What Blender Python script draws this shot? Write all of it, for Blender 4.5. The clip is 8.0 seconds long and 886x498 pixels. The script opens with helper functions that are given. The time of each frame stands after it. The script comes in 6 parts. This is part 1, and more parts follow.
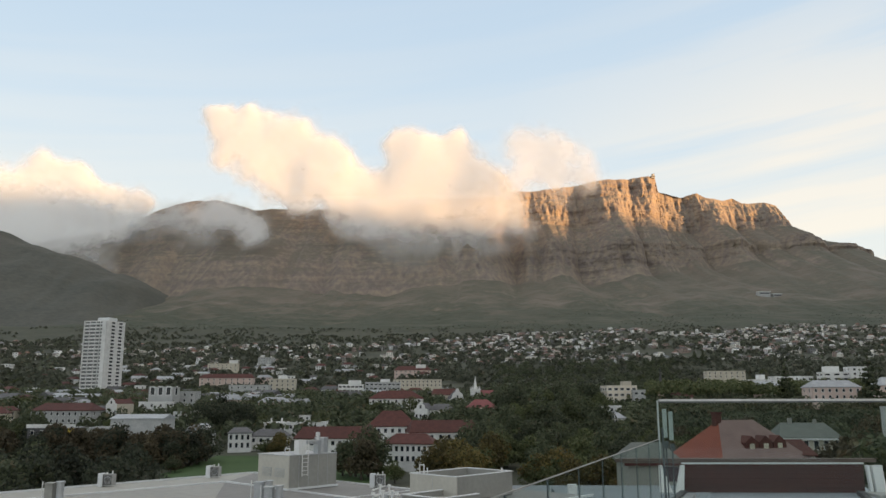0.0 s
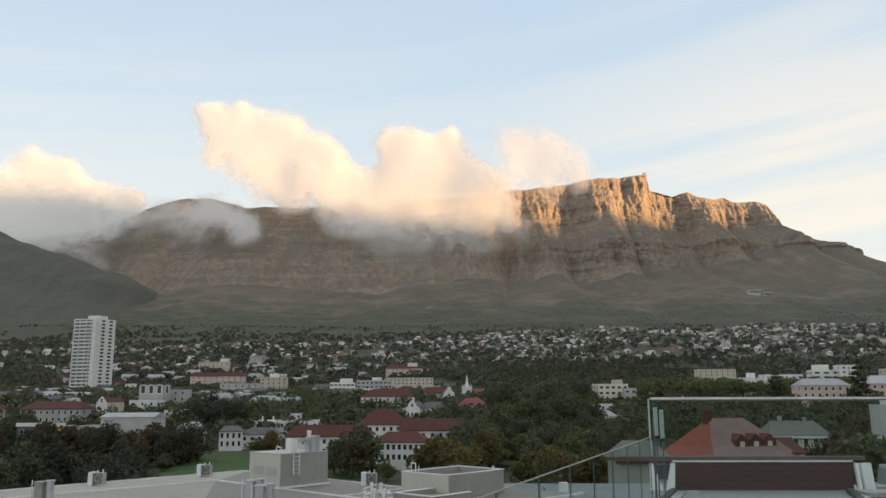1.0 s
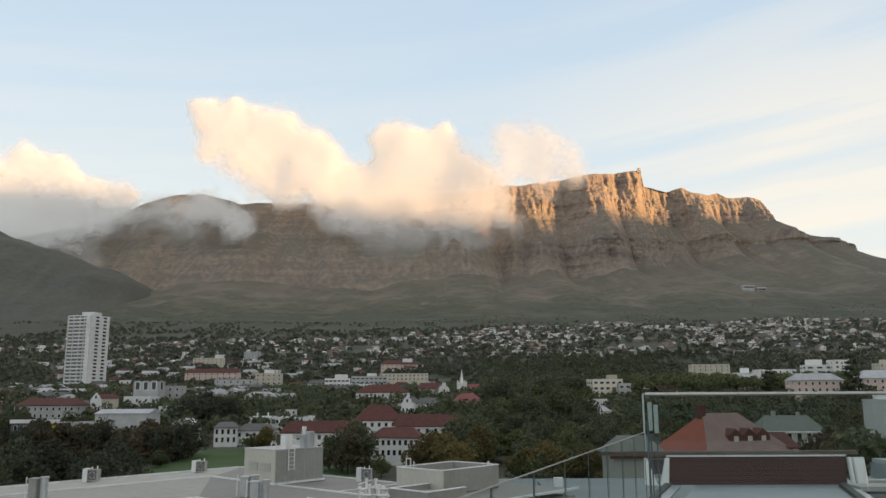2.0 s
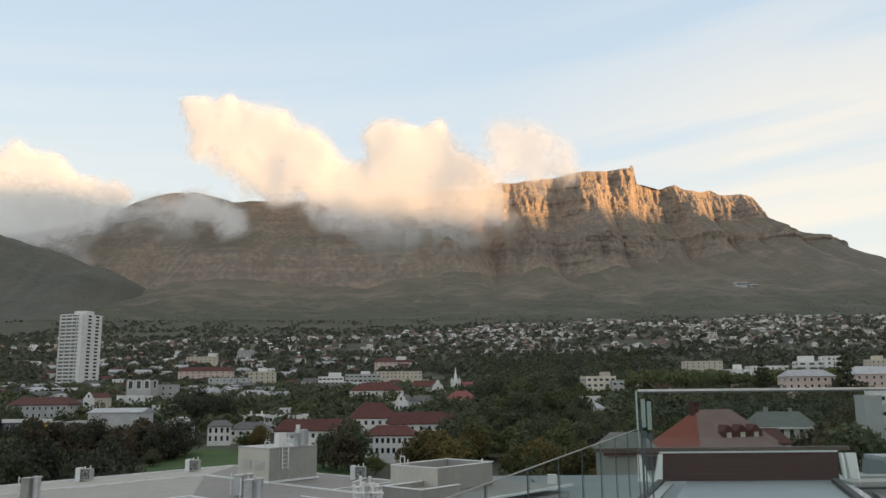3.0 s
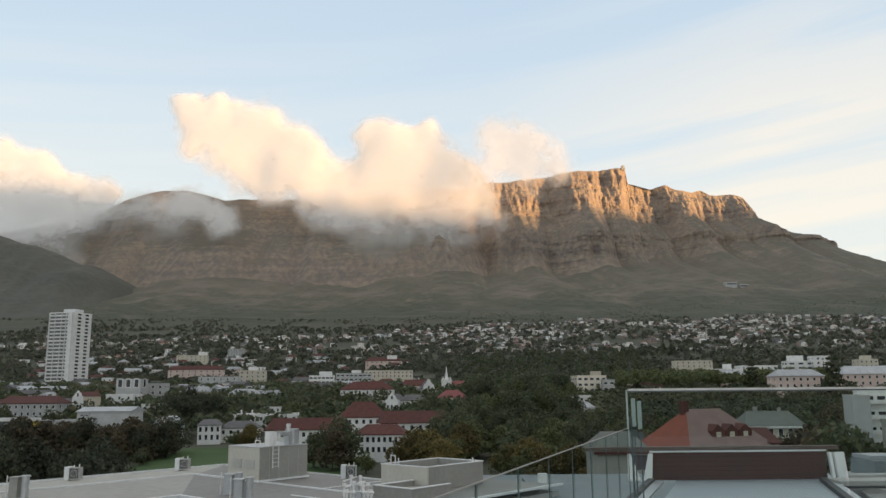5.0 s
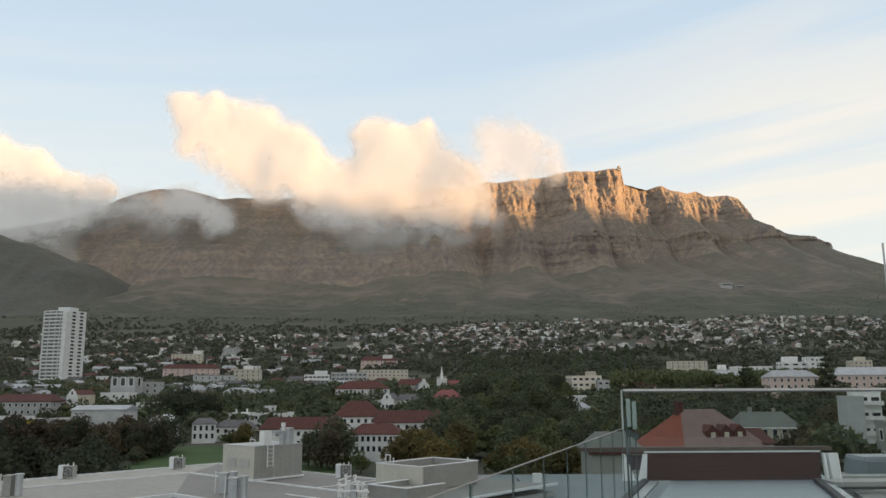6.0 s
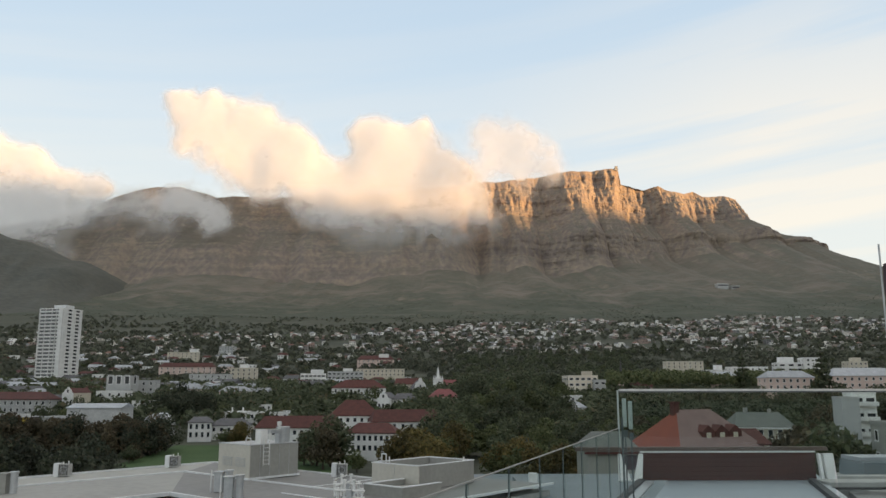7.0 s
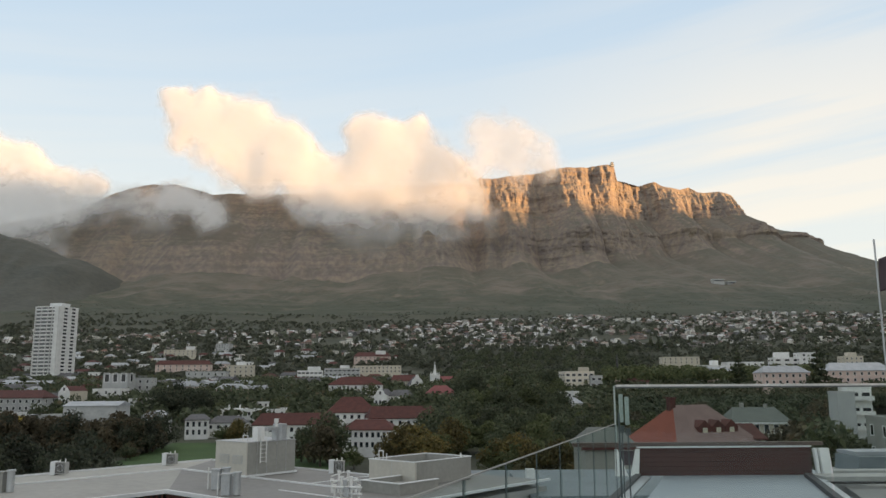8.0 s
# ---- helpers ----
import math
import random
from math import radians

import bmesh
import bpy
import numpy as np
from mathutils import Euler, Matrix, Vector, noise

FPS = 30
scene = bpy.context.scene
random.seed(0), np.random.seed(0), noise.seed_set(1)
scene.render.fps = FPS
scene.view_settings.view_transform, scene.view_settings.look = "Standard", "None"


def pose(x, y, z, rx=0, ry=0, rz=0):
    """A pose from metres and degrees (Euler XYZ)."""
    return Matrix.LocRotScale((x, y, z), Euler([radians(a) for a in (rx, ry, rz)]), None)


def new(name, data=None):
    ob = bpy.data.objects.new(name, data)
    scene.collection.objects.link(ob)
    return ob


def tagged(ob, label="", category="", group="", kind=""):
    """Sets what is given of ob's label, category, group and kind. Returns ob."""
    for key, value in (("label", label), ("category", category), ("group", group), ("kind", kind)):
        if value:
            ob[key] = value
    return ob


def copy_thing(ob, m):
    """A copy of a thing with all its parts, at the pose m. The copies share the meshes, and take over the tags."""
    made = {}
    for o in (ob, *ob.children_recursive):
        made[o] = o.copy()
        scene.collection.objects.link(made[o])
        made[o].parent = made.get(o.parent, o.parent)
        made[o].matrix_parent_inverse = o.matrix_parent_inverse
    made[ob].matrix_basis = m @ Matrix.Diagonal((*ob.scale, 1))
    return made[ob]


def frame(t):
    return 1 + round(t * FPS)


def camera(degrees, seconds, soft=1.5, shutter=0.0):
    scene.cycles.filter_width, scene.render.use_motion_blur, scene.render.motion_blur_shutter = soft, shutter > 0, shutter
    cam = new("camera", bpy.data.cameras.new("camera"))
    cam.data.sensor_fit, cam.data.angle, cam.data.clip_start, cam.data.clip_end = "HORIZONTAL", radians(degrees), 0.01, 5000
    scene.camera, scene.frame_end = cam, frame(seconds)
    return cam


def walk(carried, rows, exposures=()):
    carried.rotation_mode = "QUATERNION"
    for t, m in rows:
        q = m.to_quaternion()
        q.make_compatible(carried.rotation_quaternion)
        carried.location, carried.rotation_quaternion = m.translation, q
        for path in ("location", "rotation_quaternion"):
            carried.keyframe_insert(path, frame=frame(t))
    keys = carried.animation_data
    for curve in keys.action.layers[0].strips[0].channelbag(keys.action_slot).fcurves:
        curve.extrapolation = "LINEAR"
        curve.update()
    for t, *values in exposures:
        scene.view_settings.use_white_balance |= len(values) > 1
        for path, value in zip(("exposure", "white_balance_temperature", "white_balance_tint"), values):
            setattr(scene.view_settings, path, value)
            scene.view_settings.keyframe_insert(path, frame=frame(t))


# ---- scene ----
cam = camera(58.5, 8.0, soft=1.5)
walk(cam, [
    (0, pose(0, 0, 28, 100.683, 0.146, 1.873)),
    (0.5, pose(0, 0, 28, 100.677, 0.081, 1.583)),
    (1, pose(0, 0, 28, 100.562, 0.164, 1.278)),
    (1.5, pose(0, 0, 28, 100.385, 0.199, 1.082)),
    (3, pose(0, 0, 28, 100.087, 0.534, 0.474)),
    (3.5, pose(0, 0, 28, 100.027, 0.493, 0.180)),
    (4, pose(0, 0, 28, 100.030, 0.419, -0.000)),
    (4.5, pose(0, 0, 28, 100.029, 0.427, -0.105)),
    (6, pose(0, 0, 28, 99.989, 0.250, -0.516)),
    (6.5, pose(0, 0, 28, 100.013, -0.080, -0.672)),
    (7, pose(0, 0, 28, 99.940, 0.054, -0.781)),
    (7.5, pose(0, 0, 28, 99.820, 0.056, -0.932)),
    (8, pose(0, 0, 28, 99.690, 0.300, -1.006)),
], exposures=((0, 0.93, 8300, 9), (8, 0.93, 8300, 9)))

# ---- light ----
SUN_TURN, SUN_RISE = 112.0, 3.0      # degrees clockwise from straight ahead, degrees above the horizon
world = bpy.data.worlds.new("evening_sky")
scene.world = world
world.use_nodes = True
wn, wl = world.node_tree.nodes, world.node_tree.links
wn.clear()
w_out = wn.new("ShaderNodeOutputWorld")
w_bg = wn.new("ShaderNodeBackground")
w_sky = wn.new("ShaderNodeTexSky")
w_sky.sky_type, w_sky.sun_disc = "NISHITA", False
w_sky.sun_elevation, w_sky.sun_rotation = radians(SUN_RISE + 4), radians(SUN_TURN)
w_sky.air_density, w_sky.dust_density, w_sky.ozone_density, w_sky.altitude = 1.0, 1.5, 1.2, 60
w_bg.inputs["Strength"].default_value = 0.095
wl.new(w_bg.outputs[0], w_out.inputs[0])
# a bright veil of thin high cloud, whiter low down, with a few cream streaks drawn out along the wind
w_co = wn.new("ShaderNodeTexCoord")
w_sep = wn.new("ShaderNodeSeparateXYZ")
wl.new(w_co.outputs["Generated"], w_sep.inputs[0])
w_up = wn.new("ShaderNodeValToRGB")
e = w_up.color_ramp.elements
e[0].position, e[0].color = 0.17, (0.62, 0.735, 0.885, 1)
e[1].position, e[1].color = 0.74, (0.55, 0.605, 0.715, 1)     # overhead, out of view: paled to warm the light on the town
high = e.new(0.50)
high.color = (0.38, 0.565, 0.86, 1)
mid = e.new(0.32)
mid.color = (0.485, 0.655, 0.905, 1)
wl.new(w_sep.outputs[2], w_up.inputs[0])
w_map = wn.new("ShaderNodeMapping")
w_map.vector_type = "TEXTURE"               # turned first, then drawn out
w_map.inputs["Rotation"].default_value = (0, radians(-7), 0)
w_map.inputs["Scale"].default_value = (0.8, 0.8, 0.055)
w_no = wn.new("ShaderNodeTexNoise")
w_no.inputs["Scale"].default_value, w_no.inputs["Detail"].default_value, w_no.inputs["Roughness"].default_value = 1.5, 5, 0.5
wl.new(w_co.outputs["Generated"], w_map.inputs[0]), wl.new(w_map.outputs[0], w_no.inputs["Vector"])
w_str = wn.new("ShaderNodeMapRange")
w_str.inputs[1].default_value, w_str.inputs[2].default_value = 0.36, 0.58
wl.new(w_no.outputs[0], w_str.inputs[0])
w_side = wn.new("ShaderNodeMapRange")       # the streaks thicken towards the west
w_side.inputs[1].default_value, w_side.inputs[2].default_value = 0.05, 0.36
w_side.inputs[3].default_value, w_side.inputs[4].default_value = 0.14, 0.52
wl.new(w_sep.outputs[0], w_side.inputs[0])
w_f = wn.new("ShaderNodeMath")
w_f.operation = "MULTIPLY"
wl.new(w_str.outputs[0], w_f.inputs[0]), wl.new(w_side.outputs[0], w_f.inputs[1])
w_low = wn.new("ShaderNodeMapRange")        # and thin out overhead
w_low.inputs[1].default_value, w_low.inputs[2].default_value = 0.30, 0.44
w_low.inputs[3].default_value, w_low.inputs[4].default_value = 1.0, 0.25
wl.new(w_sep.outputs[2], w_low.inputs[0])
w_f2 = wn.new("ShaderNodeMath")
w_f2.operation = "MULTIPLY"
wl.new(w_f.outputs[0], w_f2.inputs[0]), wl.new(w_low.outputs[0], w_f2.inputs[1])
w_streak = wn.new("ShaderNodeMix")
w_streak.data_type = "RGBA"
w_streak.inputs[7].default_value = (0.85, 0.82, 0.81, 1)
wl.new(w_f2.outputs[0], w_streak.inputs[0]), wl.new(w_up.outputs[0], w_streak.inputs[6])
w_gain = wn.new("ShaderNodeVectorMath")
w_gain.operation = "SCALE"
w_gain.inputs[3].default_value = 7.2
wl.new(w_streak.outputs[2], w_gain.inputs[0])
w_mix = wn.new("ShaderNodeMix")
w_mix.data_type = "RGBA"
w_mix.inputs[0].default_value = 0.88
wl.new(w_sky.outputs[0], w_mix.inputs[6]), wl.new(w_gain.outputs[0], w_mix.inputs[7]), wl.new(w_mix.outputs[2], w_bg.inputs[0])

sun = new("sun", bpy.data.lights.new("sun", "SUN"))
sun.data.energy, sun.data.angle, sun.data.color = 5.1, radians(2.0), (1.0, 0.61, 0.32)
SUN_WAY = Vector((math.sin(radians(SUN_TURN)) * math.cos(radians(SUN_RISE)),
                  math.cos(radians(SUN_TURN)) * math.cos(radians(SUN_RISE)), math.sin(radians(SUN_RISE))))
sun.matrix_basis = Matrix.Translation(SUN_WAY * 500) @ SUN_WAY.to_track_quat("Z", "Y").to_matrix().to_4x4()

# ---- materials ----
def node_mat(name):
    m = bpy.data.materials.new(name)
    m.use_nodes = True
    n, l = m.node_tree.nodes, m.node_tree.links
    return m, n, l, n["Principled BSDF"]


def surface(name, dark, light, scale=1.0, rough=0.8, bump=0.2, metal=0.0, vary=0.0, stretch=(1, 1, 1), fine=9.0):
    """Two scales of noise between two colours, with relief; vary: lighter or darker from object to object."""
    m, n, l, b = node_mat(name)
    co, mp = n.new("ShaderNodeTexCoord"), n.new("ShaderNodeMapping")
    mp.inputs["Scale"].default_value = stretch
    l.new(co.outputs["Object"], mp.inputs[0])
    big, small = n.new("ShaderNodeTexNoise"), n.new("ShaderNodeTexNoise")
    big.inputs["Scale"].default_value, big.inputs["Detail"].default_value = scale, 5
    small.inputs["Scale"].default_value, small.inputs["Detail"].default_value = scale * fine, 4
    l.new(mp.outputs[0], big.inputs["Vector"]), l.new(mp.outputs[0], small.inputs["Vector"])
    add = n.new("ShaderNodeMath")
    add.operation = "MULTIPLY_ADD"
    add.inputs[1].default_value = 0.45
    l.new(small.outputs[0], add.inputs[0])
    half = n.new("ShaderNodeMath")
    half.operation = "MULTIPLY"
    half.inputs[1].default_value = 0.55
    l.new(big.outputs[0], half.inputs[0]), l.new(half.outputs[0], add.inputs[2])
    ramp = n.new("ShaderNodeValToRGB")
    ramp.color_ramp.elements[0].position, ramp.color_ramp.elements[0].color = 0.36, (*dark, 1)
    ramp.color_ramp.elements[1].position, ramp.color_ramp.elements[1].color = 0.64, (*light, 1)
    l.new(add.outputs[0], ramp.inputs[0])
    last = ramp.outputs[0]
    if vary:
        info, rng, hsv = n.new("ShaderNodeObjectInfo"), n.new("ShaderNodeMapRange"), n.new("ShaderNodeHueSaturation")
        rng.inputs[3].default_value, rng.inputs[4].default_value = 1 - vary, 1 + vary
        l.new(info.outputs["Random"], rng.inputs[0]), l.new(rng.outputs[0], hsv.inputs["Value"]), l.new(last, hsv.inputs["Color"])
        last = hsv.outputs[0]
    l.new(last, b.inputs["Base Color"])
    b.inputs["Roughness"].default_value, b.inputs["Metallic"].default_value = rough, metal
    if bump:
        bp = n.new("ShaderNodeBump")
        bp.inputs["Strength"].default_value, bp.inputs["Distance"].default_value = bump, 0.3 / scale / fine
        l.new(small.outputs[0], bp.inputs["Height"]), l.new(bp.outputs[0], b.inputs["Normal"])
    return m


def island_mat(name, colours, rough=0.8, noise_scale=0.3):
    """One colour out of several for each loose piece of a joined mesh."""
    m, n, l, b = node_mat(name)
    geo, ramp = n.new("ShaderNodeNewGeometry"), n.new("ShaderNodeValToRGB")
    ramp.color_ramp.interpolation = "CONSTANT"
    e = ramp.color_ramp.elements
    while len(e) < len(colours):
        e.new(0.5)
    for i, c in enumerate(colours):
        e[i].position, e[i].color = i / len(colours), (*c, 1)
    l.new(geo.outputs["Random Per Island"], ramp.inputs[0])
    no, co, mix = n.new("ShaderNodeTexNoise"), n.new("ShaderNodeTexCoord"), n.new("ShaderNodeHueSaturation")
    no.inputs["Scale"].default_value = noise_scale
    rng = n.new("ShaderNodeMapRange")
    rng.inputs[1].default_value, rng.inputs[2].default_value = 0.3, 0.7
    rng.inputs[3].default_value, rng.inputs[4].default_value = 0.75, 1.2
    l.new(co.outputs["Object"], no.inputs["Vector"]), l.new(no.outputs[0], rng.inputs[0])
    l.new(rng.outputs[0], mix.inputs["Value"]), l.new(ramp.outputs[0], mix.inputs["Color"]), l.new(mix.outputs[0], b.inputs["Base Color"])
    b.inputs["Roughness"].default_value = rough
    return m


def mountain_mat():
    m, n, l, b = node_mat("sandstone_and_scrub")
    co = n.new("ShaderNodeTexCoord")
    geo = n.new("ShaderNodeNewGeometry")
    sep = n.new("ShaderNodeSeparateXYZ")
    l.new(geo.outputs["Normal"], sep.inputs[0])
    strata, mp = n.new("ShaderNodeTexNoise"), n.new("ShaderNodeMapping")
    mp.inputs["Scale"].default_value = (0.0012, 0.0012, 0.045)
    strata.inputs["Scale"].default_value, strata.inputs["Detail"].default_value = 1.0, 7
    l.new(co.outputs["Object"], mp.inputs[0]), l.new(mp.outputs[0], strata.inputs["Vector"])
    cracks, mp2 = n.new("ShaderNodeTexNoise"), n.new("ShaderNodeMapping")
    mp2.inputs["Scale"].default_value = (0.05, 0.05, 0.012)
    cracks.inputs["Scale"].default_value, cracks.inputs["Detail"].default_value = 1.0, 6
    l.new(co.outputs["Object"], mp2.inputs[0]), l.new(mp2.outputs[0], cracks.inputs["Vector"])
    mulv = n.new("ShaderNodeMath")
    mulv.operation = "MULTIPLY_ADD"
    mulv.inputs[1].default_value = 0.6
    l.new(strata.outputs[0], mulv.inputs[0]), l.new(cracks.outputs[0], mulv.inputs[2])
    # rock tones kept close together, so the colour carries the low contrast of haze
    rock = n.new("ShaderNodeValToRGB")
    e = rock.color_ramp.elements
    e[0].position, e[0].color = 0.31, (0.178, 0.146, 0.134, 1)
    e[1].position, e[1].color = 0.50, (0.292, 0.238, 0.184, 1)
    halfn = n.new("ShaderNodeMath")
    halfn.operation = "MULTIPLY"
    halfn.inputs[1].default_value = 0.5
    l.new(mulv.outputs[0], halfn.inputs[0]), l.new(halfn.outputs[0], rock.inputs[0])
    veg_no = n.new("ShaderNodeTexNoise")
    veg_no.inputs["Scale"].default_value, veg_no.inputs["Detail"].default_value, veg_no.inputs["Roughness"].default_value = 0.006, 10, 0.62
    l.new(co.outputs["Object"], veg_no.inputs["Vector"])
    # scrub tones lifted above real scrub, with distance haze in the colour
    veg = n.new("ShaderNodeValToRGB")
    v = veg.color_ramp.elements
    v[0].position, v[0].color = 0.36, (0.086, 0.092, 0.068, 1)
    v[1].position, v[1].color = 0.66, (0.178, 0.150, 0.124, 1)
    l.new(veg_no.outputs[0], veg.inputs[0])
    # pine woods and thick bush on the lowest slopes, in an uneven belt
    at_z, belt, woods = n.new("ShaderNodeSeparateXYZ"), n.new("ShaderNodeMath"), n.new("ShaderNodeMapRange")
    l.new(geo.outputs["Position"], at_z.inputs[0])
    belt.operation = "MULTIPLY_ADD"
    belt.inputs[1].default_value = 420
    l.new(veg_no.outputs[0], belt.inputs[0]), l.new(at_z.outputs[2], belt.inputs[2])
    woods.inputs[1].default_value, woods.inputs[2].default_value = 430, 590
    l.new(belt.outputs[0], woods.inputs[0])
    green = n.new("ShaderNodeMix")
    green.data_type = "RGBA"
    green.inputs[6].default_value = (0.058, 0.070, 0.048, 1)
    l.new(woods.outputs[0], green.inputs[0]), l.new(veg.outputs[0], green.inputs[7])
    # scrub holds where the slope is gentle enough
    slope = n.new("ShaderNodeMath")
    slope.operation = "MULTIPLY_ADD"
    slope.inputs[1].default_value = 0.8
    l.new(veg_no.outputs[0], slope.inputs[0]), l.new(sep.outputs[2], slope.inputs[2])
    rng = n.new("ShaderNodeMapRange")
    rng.inputs[1].default_value, rng.inputs[2].default_value = 1.06, 1.28
    l.new(slope.outputs[0], rng.inputs[0])
    mix = n.new("ShaderNodeMix")
    mix.data_type = "RGBA"
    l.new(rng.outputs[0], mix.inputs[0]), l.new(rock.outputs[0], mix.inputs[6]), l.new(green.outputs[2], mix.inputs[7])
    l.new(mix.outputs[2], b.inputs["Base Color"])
    b.inputs["Roughness"].default_value = 0.95
    bp = n.new("ShaderNodeBump")
    bp.inputs["Strength"].default_value, bp.inputs["Distance"].default_value = 0.4, 10
    l.new(mulv.outputs[0], bp.inputs["Height"]), l.new(bp.outputs[0], b.inputs["Normal"])
    return m


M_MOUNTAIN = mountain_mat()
# the shoulder's woods, lightened and greyed in colour for the haze before them
M_FOREST = surface("haze_tinted_wooded_slope", (0.058, 0.066, 0.058), (0.104, 0.104, 0.090), 0.005, 0.95, 0.3, fine=14)
M_SCRUB = surface("dark_green_suburb_ground", (0.042, 0.050, 0.034), (0.078, 0.082, 0.056), 0.02, 0.95, 0.3)
M_GRASS = surface("mown_grass", (0.030, 0.072, 0.018), (0.054, 0.108, 0.028), 0.05, 0.95, 0.3, fine=25)
M_WHITE = surface("white_plaster", (0.62, 0.625, 0.61), (0.79, 0.79, 0.775), 0.25, 0.75, 0.1, vary=0.06)
M_CREAM = surface("cream_plaster", (0.48, 0.44, 0.36), (0.60, 0.55, 0.45), 0.25, 0.8, 0.1, vary=0.06)
M_PINK = surface("faded_pink_plaster", (0.55, 0.42, 0.37), (0.68, 0.54, 0.48), 0.25, 0.8, 0.1, vary=0.05)
M_IVORY = surface("ivory_plaster", (0.62, 0.56, 0.47), (0.74, 0.68, 0.58), 0.25, 0.8, 0.1, vary=0.04)
M_BRIGHT = surface("fresh_white_paint", (0.80, 0.80, 0.79), (0.86, 0.86, 0.85), 0.8, 0.5, 0.05)
M_PINK_ROOF = surface("faded_pink_roof", (0.19, 0.055, 0.058), (0.26, 0.085, 0.085), 0.5, 0.75, 0.2)
M_TEAL = surface("grey_teal_coated_roof", (0.125, 0.16, 0.175), (0.175, 0.21, 0.225), 0.3, 0.6, 0.08)
M_MOSS_ROOF = surface("grey_green_roof", (0.10, 0.115, 0.105), (0.15, 0.165, 0.15), 0.5, 0.75, 0.2)
M_YELLOW = surface("yellow_painted_wall", (0.55, 0.40, 0.06), (0.68, 0.50, 0.10), 0.4, 0.7, 0.1)
M_GREY = surface("grey_plaster", (0.36, 0.37, 0.37), (0.48, 0.49, 0.48), 0.25, 0.8, 0.1, vary=0.08)
M_RED_TILE = surface("red_clay_roof", (0.060, 0.016, 0.013), (0.112, 0.030, 0.024), 0.6, 0.75, 0.4, vary=0.12, fine=6)
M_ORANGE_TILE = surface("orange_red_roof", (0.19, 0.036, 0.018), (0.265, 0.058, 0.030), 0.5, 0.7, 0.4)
M_GREY_ROOF = surface("grey_sheet_roof", (0.26, 0.28, 0.30), (0.40, 0.42, 0.44), 0.3, 0.55, 0.15, vary=0.15)
M_WHITE_ROOF = surface("white_painted_roof", (0.60, 0.62, 0.63), (0.76, 0.78, 0.78), 0.2, 0.6, 0.1, vary=0.08)
M_DARK_ROOF = surface("dark_slate_roof", (0.06, 0.06, 0.065), (0.12, 0.12, 0.125), 0.5, 0.7, 0.2, vary=0.15)
M_GLASS_DARK = surface("dark_window_glass", (0.018, 0.02, 0.024), (0.035, 0.04, 0.045), 0.4, 0.12, 0)
M_GLASS_GREY = surface("curtained_window_glass", (0.10, 0.105, 0.11), (0.19, 0.195, 0.20), 0.5, 0.2, 0)
M_MEMBRANE = surface("pale_grey_roof_membrane", (0.29, 0.285, 0.265), (0.37, 0.365, 0.34), 0.12, 0.7, 0.08, fine=14)
M_MEMBRANE_DARK = surface("grey_roof_membrane", (0.19, 0.188, 0.18), (0.255, 0.25, 0.24), 0.12, 0.7, 0.08, fine=14)
M_PANEL = surface("pale_grey_steel_panel", (0.46, 0.44, 0.39), (0.55, 0.53, 0.47), 0.4, 0.55, 0.05)
M_PANEL_GREY = surface("darker_grey_panel", (0.25, 0.25, 0.23), (0.32, 0.32, 0.295), 0.4, 0.6, 0.05)
M_STEEL = surface("brushed_steel", (0.45, 0.46, 0.47), (0.62, 0.63, 0.64), 2.0, 0.3, 0.05, metal=0.9)
M_GALV = surface("galvanised_steel", (0.40, 0.42, 0.44), (0.55, 0.57, 0.58), 2.0, 0.45, 0.05, metal=0.6)
M_BROWN = surface("red_brown_stained_boards", (0.050, 0.016, 0.012), (0.095, 0.030, 0.022), 1.5, 0.85, 0.3, stretch=(0.3, 1, 6))
M_DECK = surface("blue_grey_coated_roof", (0.235, 0.28, 0.315), (0.325, 0.37, 0.40), 0.5, 0.5, 0.08, stretch=(0.35, 2, 1))
M_DARK = surface("black_rubber_seal", (0.015, 0.015, 0.016), (0.03, 0.03, 0.03), 2, 0.6, 0.1)
M_CONCRETE = surface("weathered_concrete", (0.28, 0.28, 0.27), (0.40, 0.40, 0.38), 0.4, 0.85, 0.2)
M_DARK_BLUE = surface("dark_maroon_cladding", (0.05, 0.035, 0.045), (0.08, 0.05, 0.06), 0.2, 0.6, 0.1)
M_BARK = surface("grey_brown_bark", (0.05, 0.04, 0.03), (0.12, 0.10, 0.08), 2.0, 0.95, 0.5, stretch=(1, 1, 0.3))


def glass_mat(name, tint, gloss):
    """A thin pane: mostly clear, with a faint mirror of the sky."""
    m, n, l, b = node_mat(name)
    n.remove(b)
    tr, gl, mx = n.new("ShaderNodeBsdfTransparent"), n.new("ShaderNodeBsdfGlossy"), n.new("ShaderNodeMixShader")
    tr.inputs[0].default_value, gl.inputs["Roughness"].default_value = (*tint, 1), 0.02
    mx.inputs[0].default_value = gloss
    l.new(tr.outputs[0], mx.inputs[1]), l.new(gl.outputs[0], mx.inputs[2])
    l.new(mx.outputs[0], n["Material Output"].inputs[0])
    return m


M_PANE = glass_mat("clear_balustrade_glass", (0.90, 0.945, 0.935), 0.03)
M_PANE_EDGE = surface("green_glass_edge", (0.30, 0.365, 0.34), (0.42, 0.475, 0.45), 2, 0.2, 0)

# ---- numeric noise for the land ----
def lattice(ix, iy, seed):
    h = (ix.astype(np.int64) * 374761393 + iy.astype(np.int64) * 668265263 + seed * 974634777) & 0x7FFFFFFF
    h = ((h ^ (h >> 13)) * 1274126177) & 0x7FFFFFFF
    return ((h ^ (h >> 16)) & 0xFFFF) / 65535.0


